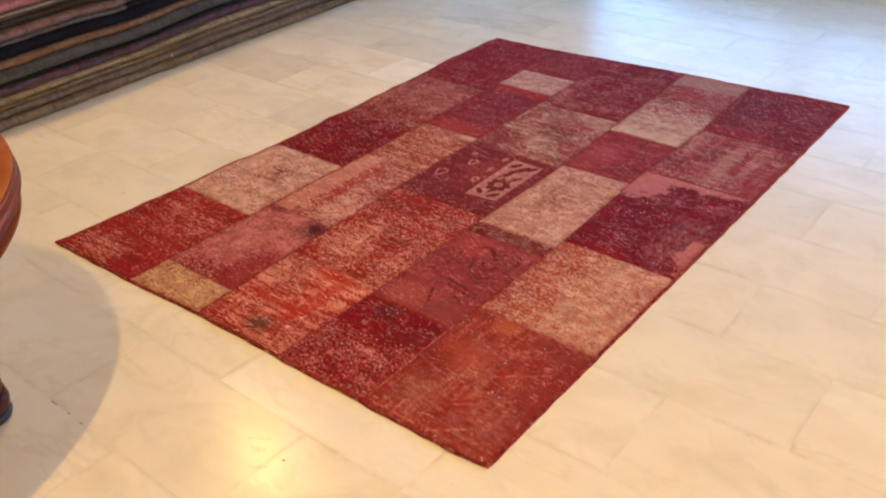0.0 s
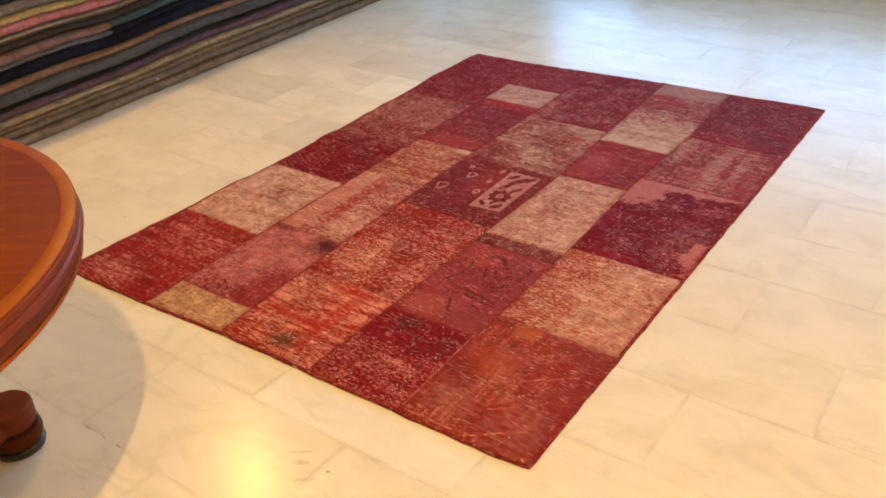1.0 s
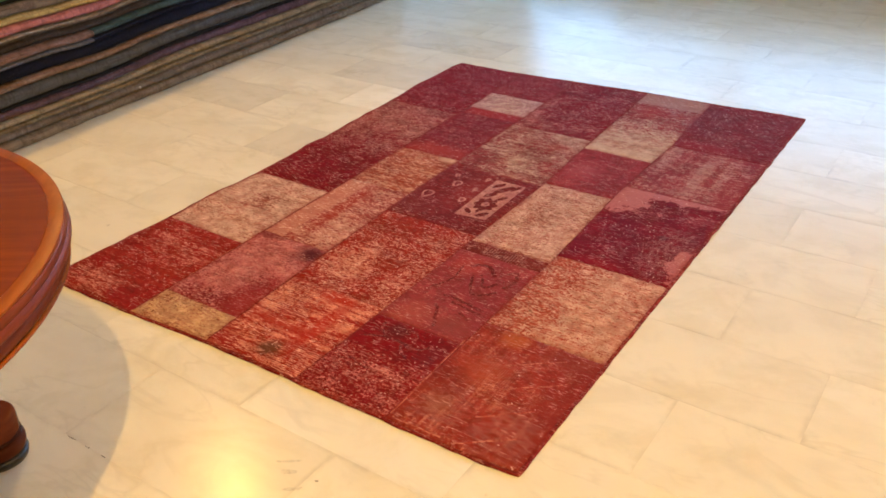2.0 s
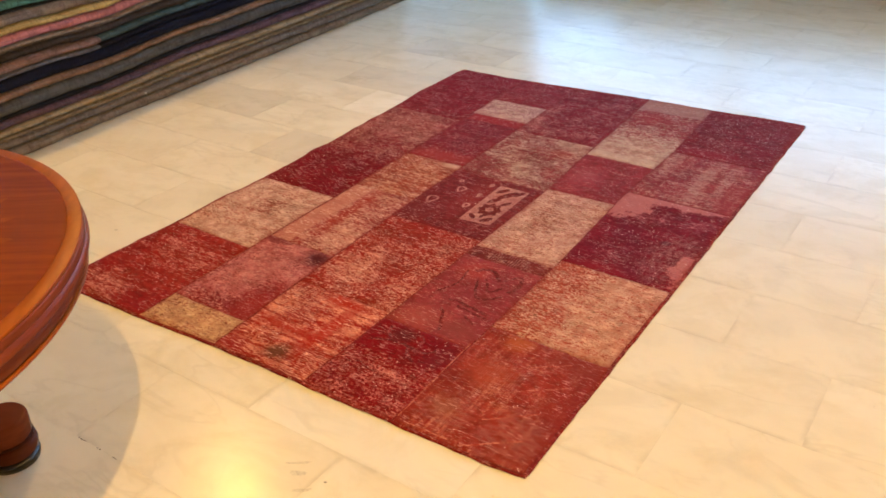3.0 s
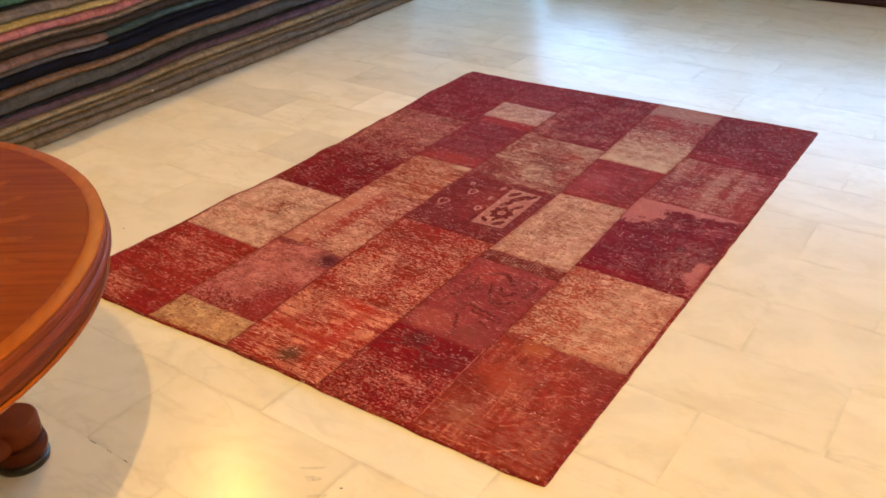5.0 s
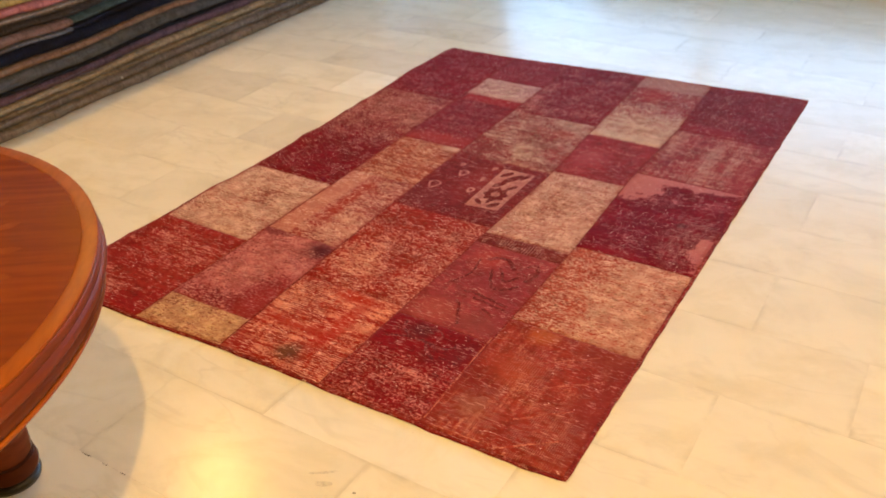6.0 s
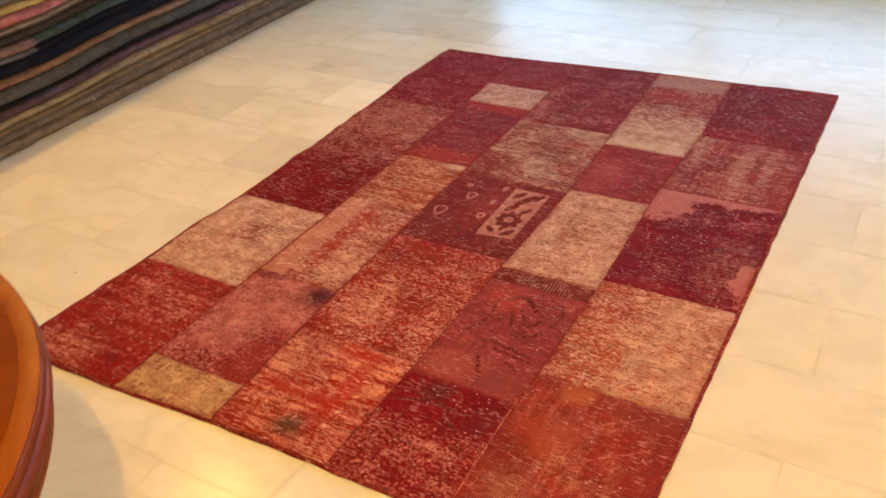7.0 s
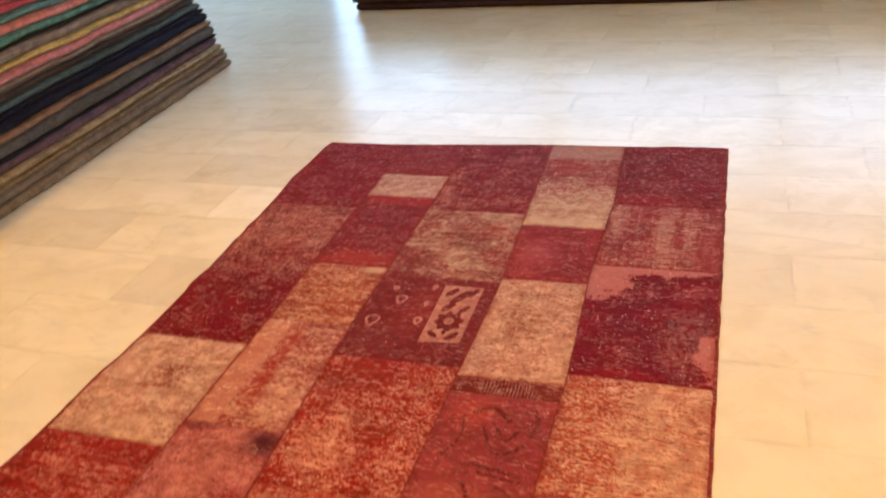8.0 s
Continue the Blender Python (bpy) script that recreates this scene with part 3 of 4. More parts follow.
dyed(4, 1.452, pile=WINE, pile2=(0.16, 0.004, 0.016), worn=(0.44, 0.13, 0.13), wear=0.10, blotch=0.9, dash=0.9, knots=0.6, dark=(0.045, 0.004, 0.012), dark_amount=0.30, sparks=0.014, threads=0.35, shade=0.5,
     bare=[(1.56, 1.72, 1.26, 1.38, 1.2), (1.36, 1.56, 1.24, 1.36, 1.0), (1.30, 1.50, 0.95, 1.12, 0.6)],
     zones=[("blot", 1.26, 1.45, 1.255, 1.54, (0.41, 0.130, 0.125), 0.95), ("blot", 1.30, 1.76, 1.400, 1.54, (0.41, 0.130, 0.125), 0.95), ("blot", 1.645, 1.78, 0.905, 1.13, (0.43, 0.125, 0.115), 0.97),
            ("cloud", 1.555, 1.60, 1.14, 1.18, (0.02, 0.005, 0.012), 0.6), ("cloud", 1.33, 1.56, 0.87, 0.94, (0.21, 0.006, 0.014), 0.7)],
     hatch=[(1.53, 1.72, 0.87, 1.28, 1, 0.0080, 0.6)])
dyed(4, 1.885, pile=(0.27, 0.034, 0.038), pile2=(0.31, 0.048, 0.048), worn=(0.43, 0.23, 0.18), wear=0.30, blotch=0.5, dash=1.1, knots=0.2, streak=0.7, drawn=0.8, sparks=0.002,
     bare=[(1.48, 1.56, 1.42, 1.95, 1.3), (1.57, 1.63, 1.46, 1.92, 0.9), (1.32, 1.40, 1.62, 1.92, 1.1)], zones=[("band", 1.62, 1.72, 1.44, 1.70, (0.24, 0.024, 0.028), 0.5)])
dyed(4, None, pile=(0.20, 0.012, 0.017), pile2=CRIMSON, worn=(0.44, 0.15, 0.12), wear=0.15, blotch=0.6, dash=0.7, knots=0.9, sparks=0.010, zones=[("cloud", 1.3, 1.6, 1.87, 1.99, (0.22, 0.008, 0.016), 0.8)])


def rug_height(x, y):
    """Gentle waves of the rug, stronger towards its free edges."""
    edge = max(ease(0.10, 0.0, x - along(LEFT, y)), ease(0.06, 0.0, along(BACK, x) - y))
    wave = noise.noise((x * 3.1, y * 3.4, 0.0)) * 0.0012
    return 0.0056 + wave + edge * max(0.0, noise.noise((x * 4.0 + 7, y * 5.5, 2.0))) * 0.014


def patch_mesh(col, low, high):
    bm = bmesh.new()
    nx, ny = 26, max(10, int(((high or 2.4) - (low or 0.0)) / 0.0125))
    gap = 0.0

    def spread(k, n, size):
        # Even steps, with a narrow first and last one for the seam.
        return 0.0 if k == 0 else 1.0 if k == n else 0.0035 / size + (1 - 0.007 / size) * (k - 1) / (n - 2)

    margin = bm.verts.layers.float.new("margin")
    top = {}
    for i in range(nx + 1):
        for j in range(ny + 1):
            s, v = spread(i, nx, 0.32), spread(j, ny, (high or 2.4) - (low or 0.0))
            guess = along(SEAMS[col], 1.2) * (1 - s) + along(SEAMS[col + 1], 1.2) * s
            ya = (along(FRONT, guess) + 0.006) if low is None else low + gap
            yb = (along(BACK, guess) - 0.006) if high is None else high - gap
            y = ya + (yb - ya) * v
            xa, xb = along(SEAMS[col], y) + (0.006 if col == 0 else gap), along(SEAMS[col + 1], y) - (0.006 if col == 4 else gap)
            x = xa + (xb - xa) * s
            rim = i in (0, nx) or j in (0, ny)
            wob = (noise.noise((x * 23, y * 23, 5.0)) * 0.0035 + noise.noise((x * 71, y * 71, 8.0)) * 0.0025) if rim else 0.0
            z = rug_height(x, y) - (0.0012 if rim else 0.0)
            v = bm.verts.new((x + (wob if i in (0, nx) else 0), y + (wob if j in (0, ny) else 0), z))
            v[margin] = 0.03 - min(x - xa, xb - x, 0.03, max(0.006, min(y - ya, yb - y) * 1.5))
            top[i, j] = v
    for i in range(nx):
        for j in range(ny):
            bm.faces.new((top[i, j], top[i + 1, j], top[i + 1, j + 1], top[i, j + 1]))
    border = [top[i, 0] for i in range(nx)] + [top[nx, j] for j in range(ny)] + [top[i, ny] for i in range(nx, 0, -1)] + [top[0, j] for j in range(ny, 0, -1)]
    foot = [bm.verts.new((v.co.x, v.co.y, max(0.0022, v.co.z - 0.003))) for v in border]
    for k in range(len(border)):
        n = (k + 1) % len(border)
        bm.faces.new((border[n], border[k], foot[k], foot[n]))
    return bm


BINDING = pile_material("dark wool binding", (0.21, 0.026, 0.022), (0.27, 0.036, 0.026), (0.44, 0.13, 0.11), 0.20, seed=3)
BACKING = plain_material("cotton backing", (0.20, 0.06, 0.04), 0.95, 200)
rug = thing("patchwork_rug", "red patchwork rug of worn overdyed carpet pieces on marble floor", "rug")

loop = [(x, along(FRONT, x)) for x in np.linspace(0.045, 1.703, 110)[:-1]]
loop += [(1.703, y) for y in np.linspace(0.0, 2.422, 160)[:-1]]
loop += [(x, along(BACK, x)) for x in np.linspace(1.703, 0.020, 110)[:-1]]
loop += [(along(LEFT, y), y) for y in np.linspace(2.368, -0.05, 160)[:-1]]


def rim_strip(loop, profile):
    """A strip round a closed loop: profile is (outward, up) from the loop; up follows the rug's waves."""
    bm = bmesh.new()
    rows, n = [], len(loop)
    for k, (x, y) in enumerate(loop):
        (xa, ya), (xb, yb) = loop[k - 1], loop[(k + 1) % n]
        d = math.hypot(xb - xa, yb - ya)
        ox, oy = (yb - ya) / d, -(xb - xa) / d
        wob = noise.noise((x * 17, y * 17, 9.0)) * 0.004
        lift = rug_height(x, y) - 0.0056
        rows.append([bm.verts.new((x + ox * (o + wob), y + oy * (o + wob), (u + lift) if u > 0.001 else u + max(0, lift - 0.003))) for o, u in profile])
    for k in range(n):
        a, b = rows[k], rows[(k + 1) % n]
        for i in range(len(profile) - 1):
            bm.faces.new((a[i], b[i], b[i + 1], a[i + 1]))
    bmesh.ops.recalc_face_normals(bm, faces=bm.faces)
    return bm


part("binding", rim_strip(loop, [(-0.0075, 0.0022), (-0.0065, 0.0048), (-0.003, 0.0056), (0.001, 0.0050), (0.003, 0.003), (0.003, 0.0003)]), BINDING, rug, "dark stitched wool edge binding")
bm = bmesh.new()
inner = [bm.verts.new((x + (0.004 if x < 0.8 else -0.004), y + (0.004 if y < 1.2 else -0.004), 0.0019)) for x, y in loop]
face = bm.faces.new(inner)
lower = bmesh.ops.extrude_face_region(bm, geom=[face])
bmesh.ops.translate(bm, vec=(0, 0, -0.0016), verts=[g for g in lower["geom"] if isinstance(g, bmesh.types.BMVert)])
part("backing", bm, BACKING, rug, "cotton backing cloth", smooth=False)

for c, column in enumerate(COLUMNS):
    low = None
    for r, (high, look_of) in enumerate(column):
        mat = pile_material("worn pile", seed=1.0 + c * 7 + r, **look_of)
        part("patch", patch_mesh(c, low, high), mat, rug)
        low = high

# Dark stitched seams between the columns.
SEAM = pile_material("dark seam stitching", (0.18, 0.016, 0.016), (0.24, 0.026, 0.022), (0.32, 0.06, 0.05), 0.12, seed=46, sparks=0.0)


def strip(points, width):
    bm = bmesh.new()
    rows = []
    for k, (x, y) in enumerate(points):
        (xa, ya), (xb, yb) = points[max(0, k - 1)], points[min(len(points) - 1, k + 1)]
        d = math.hypot(xb - xa, yb - ya)
        ox, oy = (yb - ya) / d, -(xb - xa) / d
        rows.append([])
        for e in (-1, 0, 1):
            w = width * (0.35 + 1.5 * abs(noise.noise((x * 19, y * 19, e * 3.0)))) * e
            rows[-1].append(bm.verts.new((x + ox * w, y + oy * w, rug_height(x, y) + (0.0005 if e == 0 else -0.0002))))
    for a, b in zip(rows, rows[1:]):
        for i in range(2):
            bm.faces.new((a[i], b[i], b[i + 1], a[i + 1]))
    bmesh.ops.recalc_face_normals(bm, faces=bm.faces)
    return bm


for c in range(1, 5):
    part("seam", strip([(along(SEAMS[c], y), y) for y in np.linspace(-0.01, 2.37, 160)], (0.0, 0.0044, 0.0030, 0.0022, 0.0020)[c]), SEAM, rug)

# Woven border with a rosette and leaves, and small worn-through leaf outlines.
PALE_WEAVE = pile_material("pale woven border", (0.36, 0.13, 0.10), (0.38, 0.14, 0.11), (0.47, 0.23, 0.175), 0.75, knots=1.0, seed=41, sparks=0.0, shade=0.1)
DARK_WEAVE = pile_material("dark woven motif", (0.15, 0.018, 0.018), (0.18, 0.022, 0.02), (0.30, 0.09, 0.07), 0.08, seed=42, sparks=0.0)
LINE_WEAVE = pile_material("dark outline weave", (0.125, 0.016, 0.018), (0.17, 0.022, 0.024), (0.29, 0.042, 0.040), 0.36, blotch=1.2, seed=43, sparks=0.0)
CREASE = pile_material("worn crease", (0.34, 0.055, 0.028), (0.38, 0.08, 0.04), (0.54, 0.21, 0.115), 0.45, blotch=1.2, seed=44, sparks=0.0, shade=0.1)
CREASE_PALE = pile_material("pale worn crease", (0.50, 0.28, 0.18), (0.52, 0.32, 0.21), (0.60, 0.42, 0.30), 0.5, seed=45, sparks=0.0, shade=0.1)


def ribbon(bm, points, width, lift=0.0006, closed=False):
    """A raised woven line along points on the rug."""
    n = len(points)
    rows = []
    for k, (x, y) in enumerate(points):
        xa, ya = points[k - 1] if (k or closed) else points[k]
        xb, yb = points[(k + 1) % n] if (k + 1 < n or closed) else points[k]
        d = math.hypot(xb - xa, yb - ya) or 1.0
        ox, oy = (yb - ya) / d * width / 2, -(xb - xa) / d * width / 2
        f = 1.0 + 0.35 * noise.noise((x * 90, y * 90, 1.0))
        z = rug_height(x, y)
        rows.append([bm.verts.new((x - ox * f, y - oy * f, z)), bm.verts.new((x, y, z + lift)), bm.verts.new((x + ox * f, y + oy * f, z))])
    for k in range(n if closed else n - 1):
        a, b = rows[k], rows[(k + 1) % n]
        for i in range(2):
            bm.faces.new((a[i], a[i + 1], b[i + 1], b[i]))
    bmesh.ops.recalc_face_normals(bm, faces=bm.faces)
    return bm


def blob(bm, cx, cy, rx, ry, turn=0.0, lobes=0, depth=0.0, lift=0.0009, steps=28):
    """A flat raised shape woven into the rug: an ellipse or a lobed rosette."""
    ring = []
    for k in range(steps):
        a = 2 * math.pi * k / steps
        r = 1.0 + depth * math.cos(lobes * a)
        x, y = rx * r * math.cos(a), ry * r * math.sin(a)
        x, y = cx + x * math.cos(turn) - y * math.sin(turn), cy + x * math.sin(turn) + y * math.cos(turn)
        ring.append(bm.verts.new((x, y, rug_height(x, y) + lift)))
    mid = bm.verts.new((cx, cy, rug_height(cx, cy) + lift + 0.0003))
    for k in range(steps):
        bm.faces.new((mid, ring[k], ring[(k + 1) % steps]))
    return bm


def on_border(u, v):
    """A place on the woven band: u across it, v along it."""
    x0, x1 = 0.903 - 0.009 * v, 1.021 - 0.004 * v
    return x0 + (x1 - x0) * u, 0.957 + 0.305 * v + 0.012 * u * (1 - v)


bm = bmesh.new()
grid = [[bm.verts.new((*on_border(i / 8, j / 20), rug_height(*on_border(i / 8, j / 20)) + 0.0005)) for j in range(21)] for i in range(9)]
for i in range(8):
    for j in range(20):
        bm.faces.new((grid[i][j], grid[i + 1][j], grid[i + 1][j + 1], grid[i][j + 1]))
part("woven_border", bm, PALE_WEAVE, rug, "pale pink woven border band")
rosette = part("woven_rosette", blob(bmesh.new(), 0.961, 1.068, 0.040, 0.046, 0.2, 8, 0.16), DARK_WEAVE, rug, "dark red woven rosette")
part("rosette_centre", blob(bmesh.new(), 0.961, 1.068, 0.015, 0.018, 0.0, 6, 0.1, 0.0016), PALE_WEAVE, rosette)
for cx, cy, rx, ry, turn in ((0.932, 0.998, 0.010, 0.022, 0.8), (0.990, 0.996, 0.012, 0.026, -0.6), (0.962, 1.012, 0.007, 0.013, 0.2), (0.938, 1.140, 0.012, 0.030, -0.5),
                             (0.988, 1.132, 0.009, 0.026, -0.5), (0.926, 1.222, 0.012, 0.030, -0.5), (0.960, 1.200, 0.015, 0.046, -0.5), (0.992, 1.228, 0.010, 0.026, -0.4)):
    part("woven_leaf", blob(bmesh.new(), cx, cy, rx, ry, turn), DARK_WEAVE, rug)
for cx, cy, r, f in ((0.732, 1.038, 0.027, 0.62), (0.782, 1.160, 0.022, 0.6), (0.868, 1.056, 0.017, 0.5), (0.745, 1.221, 0.010, 0.6), (0.866, 1.149, 0.014, 0.25), (0.864, 1.242, 0.014, 0.3)):
    pts = [(cx + r * f * math.cos(a) + 0.2 * r * math.sin(2 * a), cy + r * math.sin(a)) for a in (2 * math.pi * k / 18 for k in range(18))]
    part("woven_bud", ribbon(bmesh.new(), pts, 0.0085, closed=True), PALE_WEAVE, rug)


def bend(points, n=24):
    """A smooth curve through a few points, with a slightly unsteady hand."""
    out = []
    for k in range(n + 1):
        t = k / n * (len(points) - 1)
        i = min(int(t), len(points) - 2)
        f = t - i
        p = [Vector((*points[max(0, min(len(points) - 1, q))], 0)) for q in (i - 1, i, i + 1, i + 2)]
        v = 0.5 * (2 * p[1] + (p[2] - p[0]) * f + (2 * p[0] - 5 * p[1] + 4 * p[2] - p[3]) * f ** 2 + (3 * p[1] - p[0] - 3 * p[2] + p[3]) * f ** 3)
        out.append((v.x + 0.004 * noise.noise((k * 0.5, points[0][0] * 9, 0)), v.y + 0.004 * noise.noise((k * 0.5, points[0][1] * 9, 5))))
    return out


def woven_line(width, *knots):
    part("woven_line", ribbon(bmesh.new(), bend(knots, 8 * len(knots)), width), LINE_WEAVE, rug)


# A large flower, its stems, and tendrils in the next patch.
woven_line(0.014, (1.142, 0.690), (1.165, 0.712), (1.195, 0.715), (1.222, 0.690), (1.240, 0.676), (1.258, 0.694), (1.284, 0.724), (1.306, 0.680), (1.290, 0.628))
woven_line(0.01, (1.178, 0.650), (1.195, 0.605), (1.225, 0.563), (1.262, 0.572), (1.286, 0.605))
woven_line(0.009, (1.190, 0.668), (1.215, 0.640), (1.232, 0.610), (1.252, 0.618), (1.262, 0.645))
woven_line(0.008, (1.250, 0.660), (1.272, 0.668), (1.280, 0.645))
woven_line(0.012, (1.160, 0.512), (1.200, 0.515), (1.240, 0.507), (1.307, 0.494))
woven_line(0.01, (1.200, 0.495), (1.255, 0.487), (1.308, 0.478))
woven_line(0.01, (1.249, 0.458), (1.270, 0.448), (1.289, 0.437))
woven_line(0.01, (1.165, 0.462), (1.186, 0.440), (1.203, 0.405), (1.226, 0.364))
woven_line(0.006, (1.100, 0.530), (1.130, 0.600), (1.120, 0.680))
woven_line(0.009, (1.099, 0.312), (1.112, 0.280), (1.148, 0.259), (1.195, 0.257), (1.234, 0.242))
woven_line(0.008, (1.195, 0.257), (1.238, 0.252), (1.262, 0.262), (1.274, 0.285))
woven_line(0.007, (1.085, 0.232), (1.118, 0.248), (1.148, 0.259))
woven_line(0.008, (1.195, 0.257), (1.210, 0.232), (1.245, 0.205))
woven_line(0.007, (1.150, 0.300), (1.180, 0.318), (1.215, 0.306), (1.222, 0.280))
for (xa, ya), (xb, yb), w, m in (((1.482, 0.317), (1.611, 0.417), 0.004, CREASE), ((1.498, 0.210), (1.653, 0.332), 0.006, CREASE), ((1.523, 0.107), (1.634, 0.202), 0.005, CREASE), ((1.526, 0.003), (1.645, 0.096), 0.006, CREASE),
                                 ((1.342, 0.010), (1.334, 0.357), 0.005, CREASE), ((1.353, 0.004), (1.492, 0.008), 0.004, CREASE), ((0.717, 0.303), (0.787, 0.239), 0.006, CREASE), ((0.424, 0.200), (0.420, 0.500), 0.004, CREASE),
                                 ((1.085, 0.855), (1.300, 0.955), 0.005, CREASE_PALE), ((0.436, 0.982), (0.498, 1.001), 0.014, CREASE_PALE)):
    part("crease", ribbon(bmesh.new(), [(xa + (xb - xa) * k / 24, ya + (yb - ya) * k / 24 + 0.004 * noise.noise((k * 0.3, xa, 0))) for k in range(25)], w, 0.0004), m, rug)

# ---- stacks of folded rugs ----
def wool_material(name, colour, second, seed, patchy=0.5):
    s = Shader(name)
    co = s.stretch((1, 1, 1), (seed * 2.3, seed * 5.1, seed * 0.7))
    fine = s.noise(co, 150, 3, 0.65)
    bands = s.noise(s.stretch((2, 5, 2), source=co), 1.0, 3, 0.6)
    ticks = s.noise(s.stretch((20, 70, 9), source=co), 1.0, 4, 0.65)
    lines = s.noise(s.stretch((30, 5, 170), source=co), 1.0, 3, 0.65)
    c = s.mix(s.step(bands, 0.40, 0.60, 0.0, patchy), colour, second)
    c = s.mix(s.step(lines, 0.48, 0.64, 0.0, 0.50), c, tuple(v * 0.42 for v in second))
    # Upright creases and stitches of the fold.
    c = s.mix(s.step(ticks, 0.52, 0.62, 0.0, 0.50), c, tuple(v * 0.42 for v in colour))
    c = s.mix(s.step(s.noise(co, 24, 5, 0.75), 0.46, 0.62, 0.0, 0.55), c, tuple(v * 0.45 for v in second))
    c = s.mix(s.step(s.noise(s.stretch((40, 60, 26), (3, 3, 3), source=co), 1.0, 4, 0.75), 0.56, 0.68, 0.0, 0.40), c, tuple(min(0.8, v * 1.7 + 0.006) for v in second))
    # Pale frayed ends of the ground threads along the folds.
    frayed = s.math("MULTIPLY", s.step(s.noise(s.stretch((90, 130, 210), (5, 1, 2), source=co), 1.0, 3, 0.6), 0.58, 0.64), s.step(s.noise(s.stretch((5, 9, 14), (1, 4, 6), source=co), 1.0, 4, 0.7), 0.46, 0.62))
    c = s.mix(s.math("MULTIPLY", frayed, 0.5), c, tuple(v * 0.9 + 0.045 for v in second))
    s.bump(s.math("ADD", fine, s.math("ADD", s.math("MULTIPLY", ticks, 1.6), lines)), 0.9, 0.006)
    return s.done(c, 0.95, Specular_IOR_Level=0.08)


def folded_rug(low, high, y0, y1, depth, push, wave, seed, fat=1.0):
    """A rug folded flat: front fold towards +x, length along y. low, high: its underside and top at rest."""
    bm = bmesh.new()
    n = max(8, int((y1 - y0) / 0.022))
    double = high - low > 0.058
    rows = []
    for k in range(n + 1):
        y = y0 + (y1 - y0) * k / n
        a, b = low + wave(y, low) + 0.0012, high + wave(y, high) - 0.0012
        t = b - a
        mid = (a + b) / 2
        f = push + 0.014 * noise.noise((y * 1.7, seed * 3.3, 0)) + 0.006 * noise.noise((y * 9, seed * 3.3, 4)) + 0.004 * noise.noise((y * 27, seed * 3.3, 7))
        end = ease(0.0, 0.035, min(y - y0, y1 - y))
        t2 = t / 2 * (0.80 + 0.20 * end)
        bulge = min(0.026, t * 0.8) * fat
        ring = [(-depth, mid - t2), (f - bulge - 0.02, mid - t2)]
        # One rounded fold, or two leaves of the fold one above the other.
        split = 0.18 * noise.noise((y * 2.3, seed * 1.9, 3))
        folds = [(mid - t2, mid + t2 * split), (mid + t2 * split, mid + t2)] if double else [(mid - t2, mid + t2)]
        for u, (za, zb) in enumerate(folds):
            out = f - bulge - (0.004 + 0.006 * noise.noise((y * 3.1, seed, 11)) if u else 0.0)
            for q in range(7):
                g = -math.pi / 2 + math.pi * q / 6
                reach = bulge if not double else bulge * 0.7
                ring.append((out + reach * math.cos(g) * (0.75 + 0.25 * end), (za + zb) / 2 + (zb - za) / 2 * math.sin(g) * 0.96))
        ring += [(f - bulge - 0.02, mid + t2), (-depth, mid + t2)]
        rows.append([bm.verts.new((x, y, z)) for x, z in ring])
    m = len(rows[0])
    for a, b in zip(rows, rows[1:]):
        for i in range(m):
            bm.faces.new((a[i], a[(i + 1) % m], b[(i + 1) % m], b[i]))
    bm.faces.new(rows[0])
    bm.faces.new(rows[-1][::-1])
    bmesh.ops.recalc_face_normals(bm, faces=bm.faces)
    return bm


def side_wave(y, z):
    rise = 0.034 * ease(0.85, 1.60, y) * ease(0.0, 0.22, z)
    return rise + ease(0.0, 0.5, z) * (0.010 * noise.noise((y * 1.3, z * 0.8, 1.5)) + 0.008 * noise.noise((y * 3.1, z * 1.8, 6.5)) + 0.004 * noise.noise((y * 8.0, z * 6, 2.5)))


SIDE = pose(-0.925, 0.0, 0.0, 0, 0, 3.2)
spot = random.Random(4)


def stacked(low, high, colour, second, y0, y1, word, where, group, seed, wave, depth=0.95):
    # The topmost rugs are pushed out to widen the stack's shadow on the floor.
    push = spot.uniform(-0.012, 0.008) - 0.02 * max(0.0, low - 0.3) + (0.014 if low > 0.68 else 0.0)
    ob = new("folded_rug", mesh_of("folded_rug", folded_rug(low, high, y0, y1, depth, push, wave, seed), wool_material("folded wool", colour, second, seed)))
    ob.matrix_world = where
    return tagged(ob, f"{word} wool rug folded flat in a tall stack", "rug", group)


LAID = []


def lay(high, colour, second, y1, word, y0=-1.3, under=None):
    """Lays the next rug on the stack; under: its underside, where it does not lie on the one before."""
    low = under if under is not None else LAID[-1] if LAID else 0.0
    stacked(low, high, colour, second, y0, y1, word, SIDE, "stack of folded rugs", len(LAID) + 1.0, side_wave)
    LAID.append(high)


lay(0.045, (0.230, 0.177, 0.123), (0.167, 0.130, 0.091), 3.50, "brown")
lay(0.088, (0.160, 0.132, 0.110), (0.199, 0.158, 0.122), 3.485, "grey-brown")
lay(0.106, (0.230, 0.170, 0.098), (0.160, 0.122, 0.080), 3.46, "mustard brown")
lay(0.135, (0.336, 0.261, 0.167), (0.230, 0.180, 0.120), 3.44, "tan")
lay(0.176, (0.125, 0.076, 0.105), (0.095, 0.066, 0.080), 3.41, "dusky purple")
lay(0.189, (0.013, 0.014, 0.020), (0.020, 0.018, 0.026), 3.40, "black")
lay(0.246, (0.088, 0.090, 0.088), (0.072, 0.072, 0.074), 3.37, "slate grey")
lay(0.277, (0.250, 0.160, 0.105), (0.190, 0.105, 0.070), 3.36, "rust and tan")
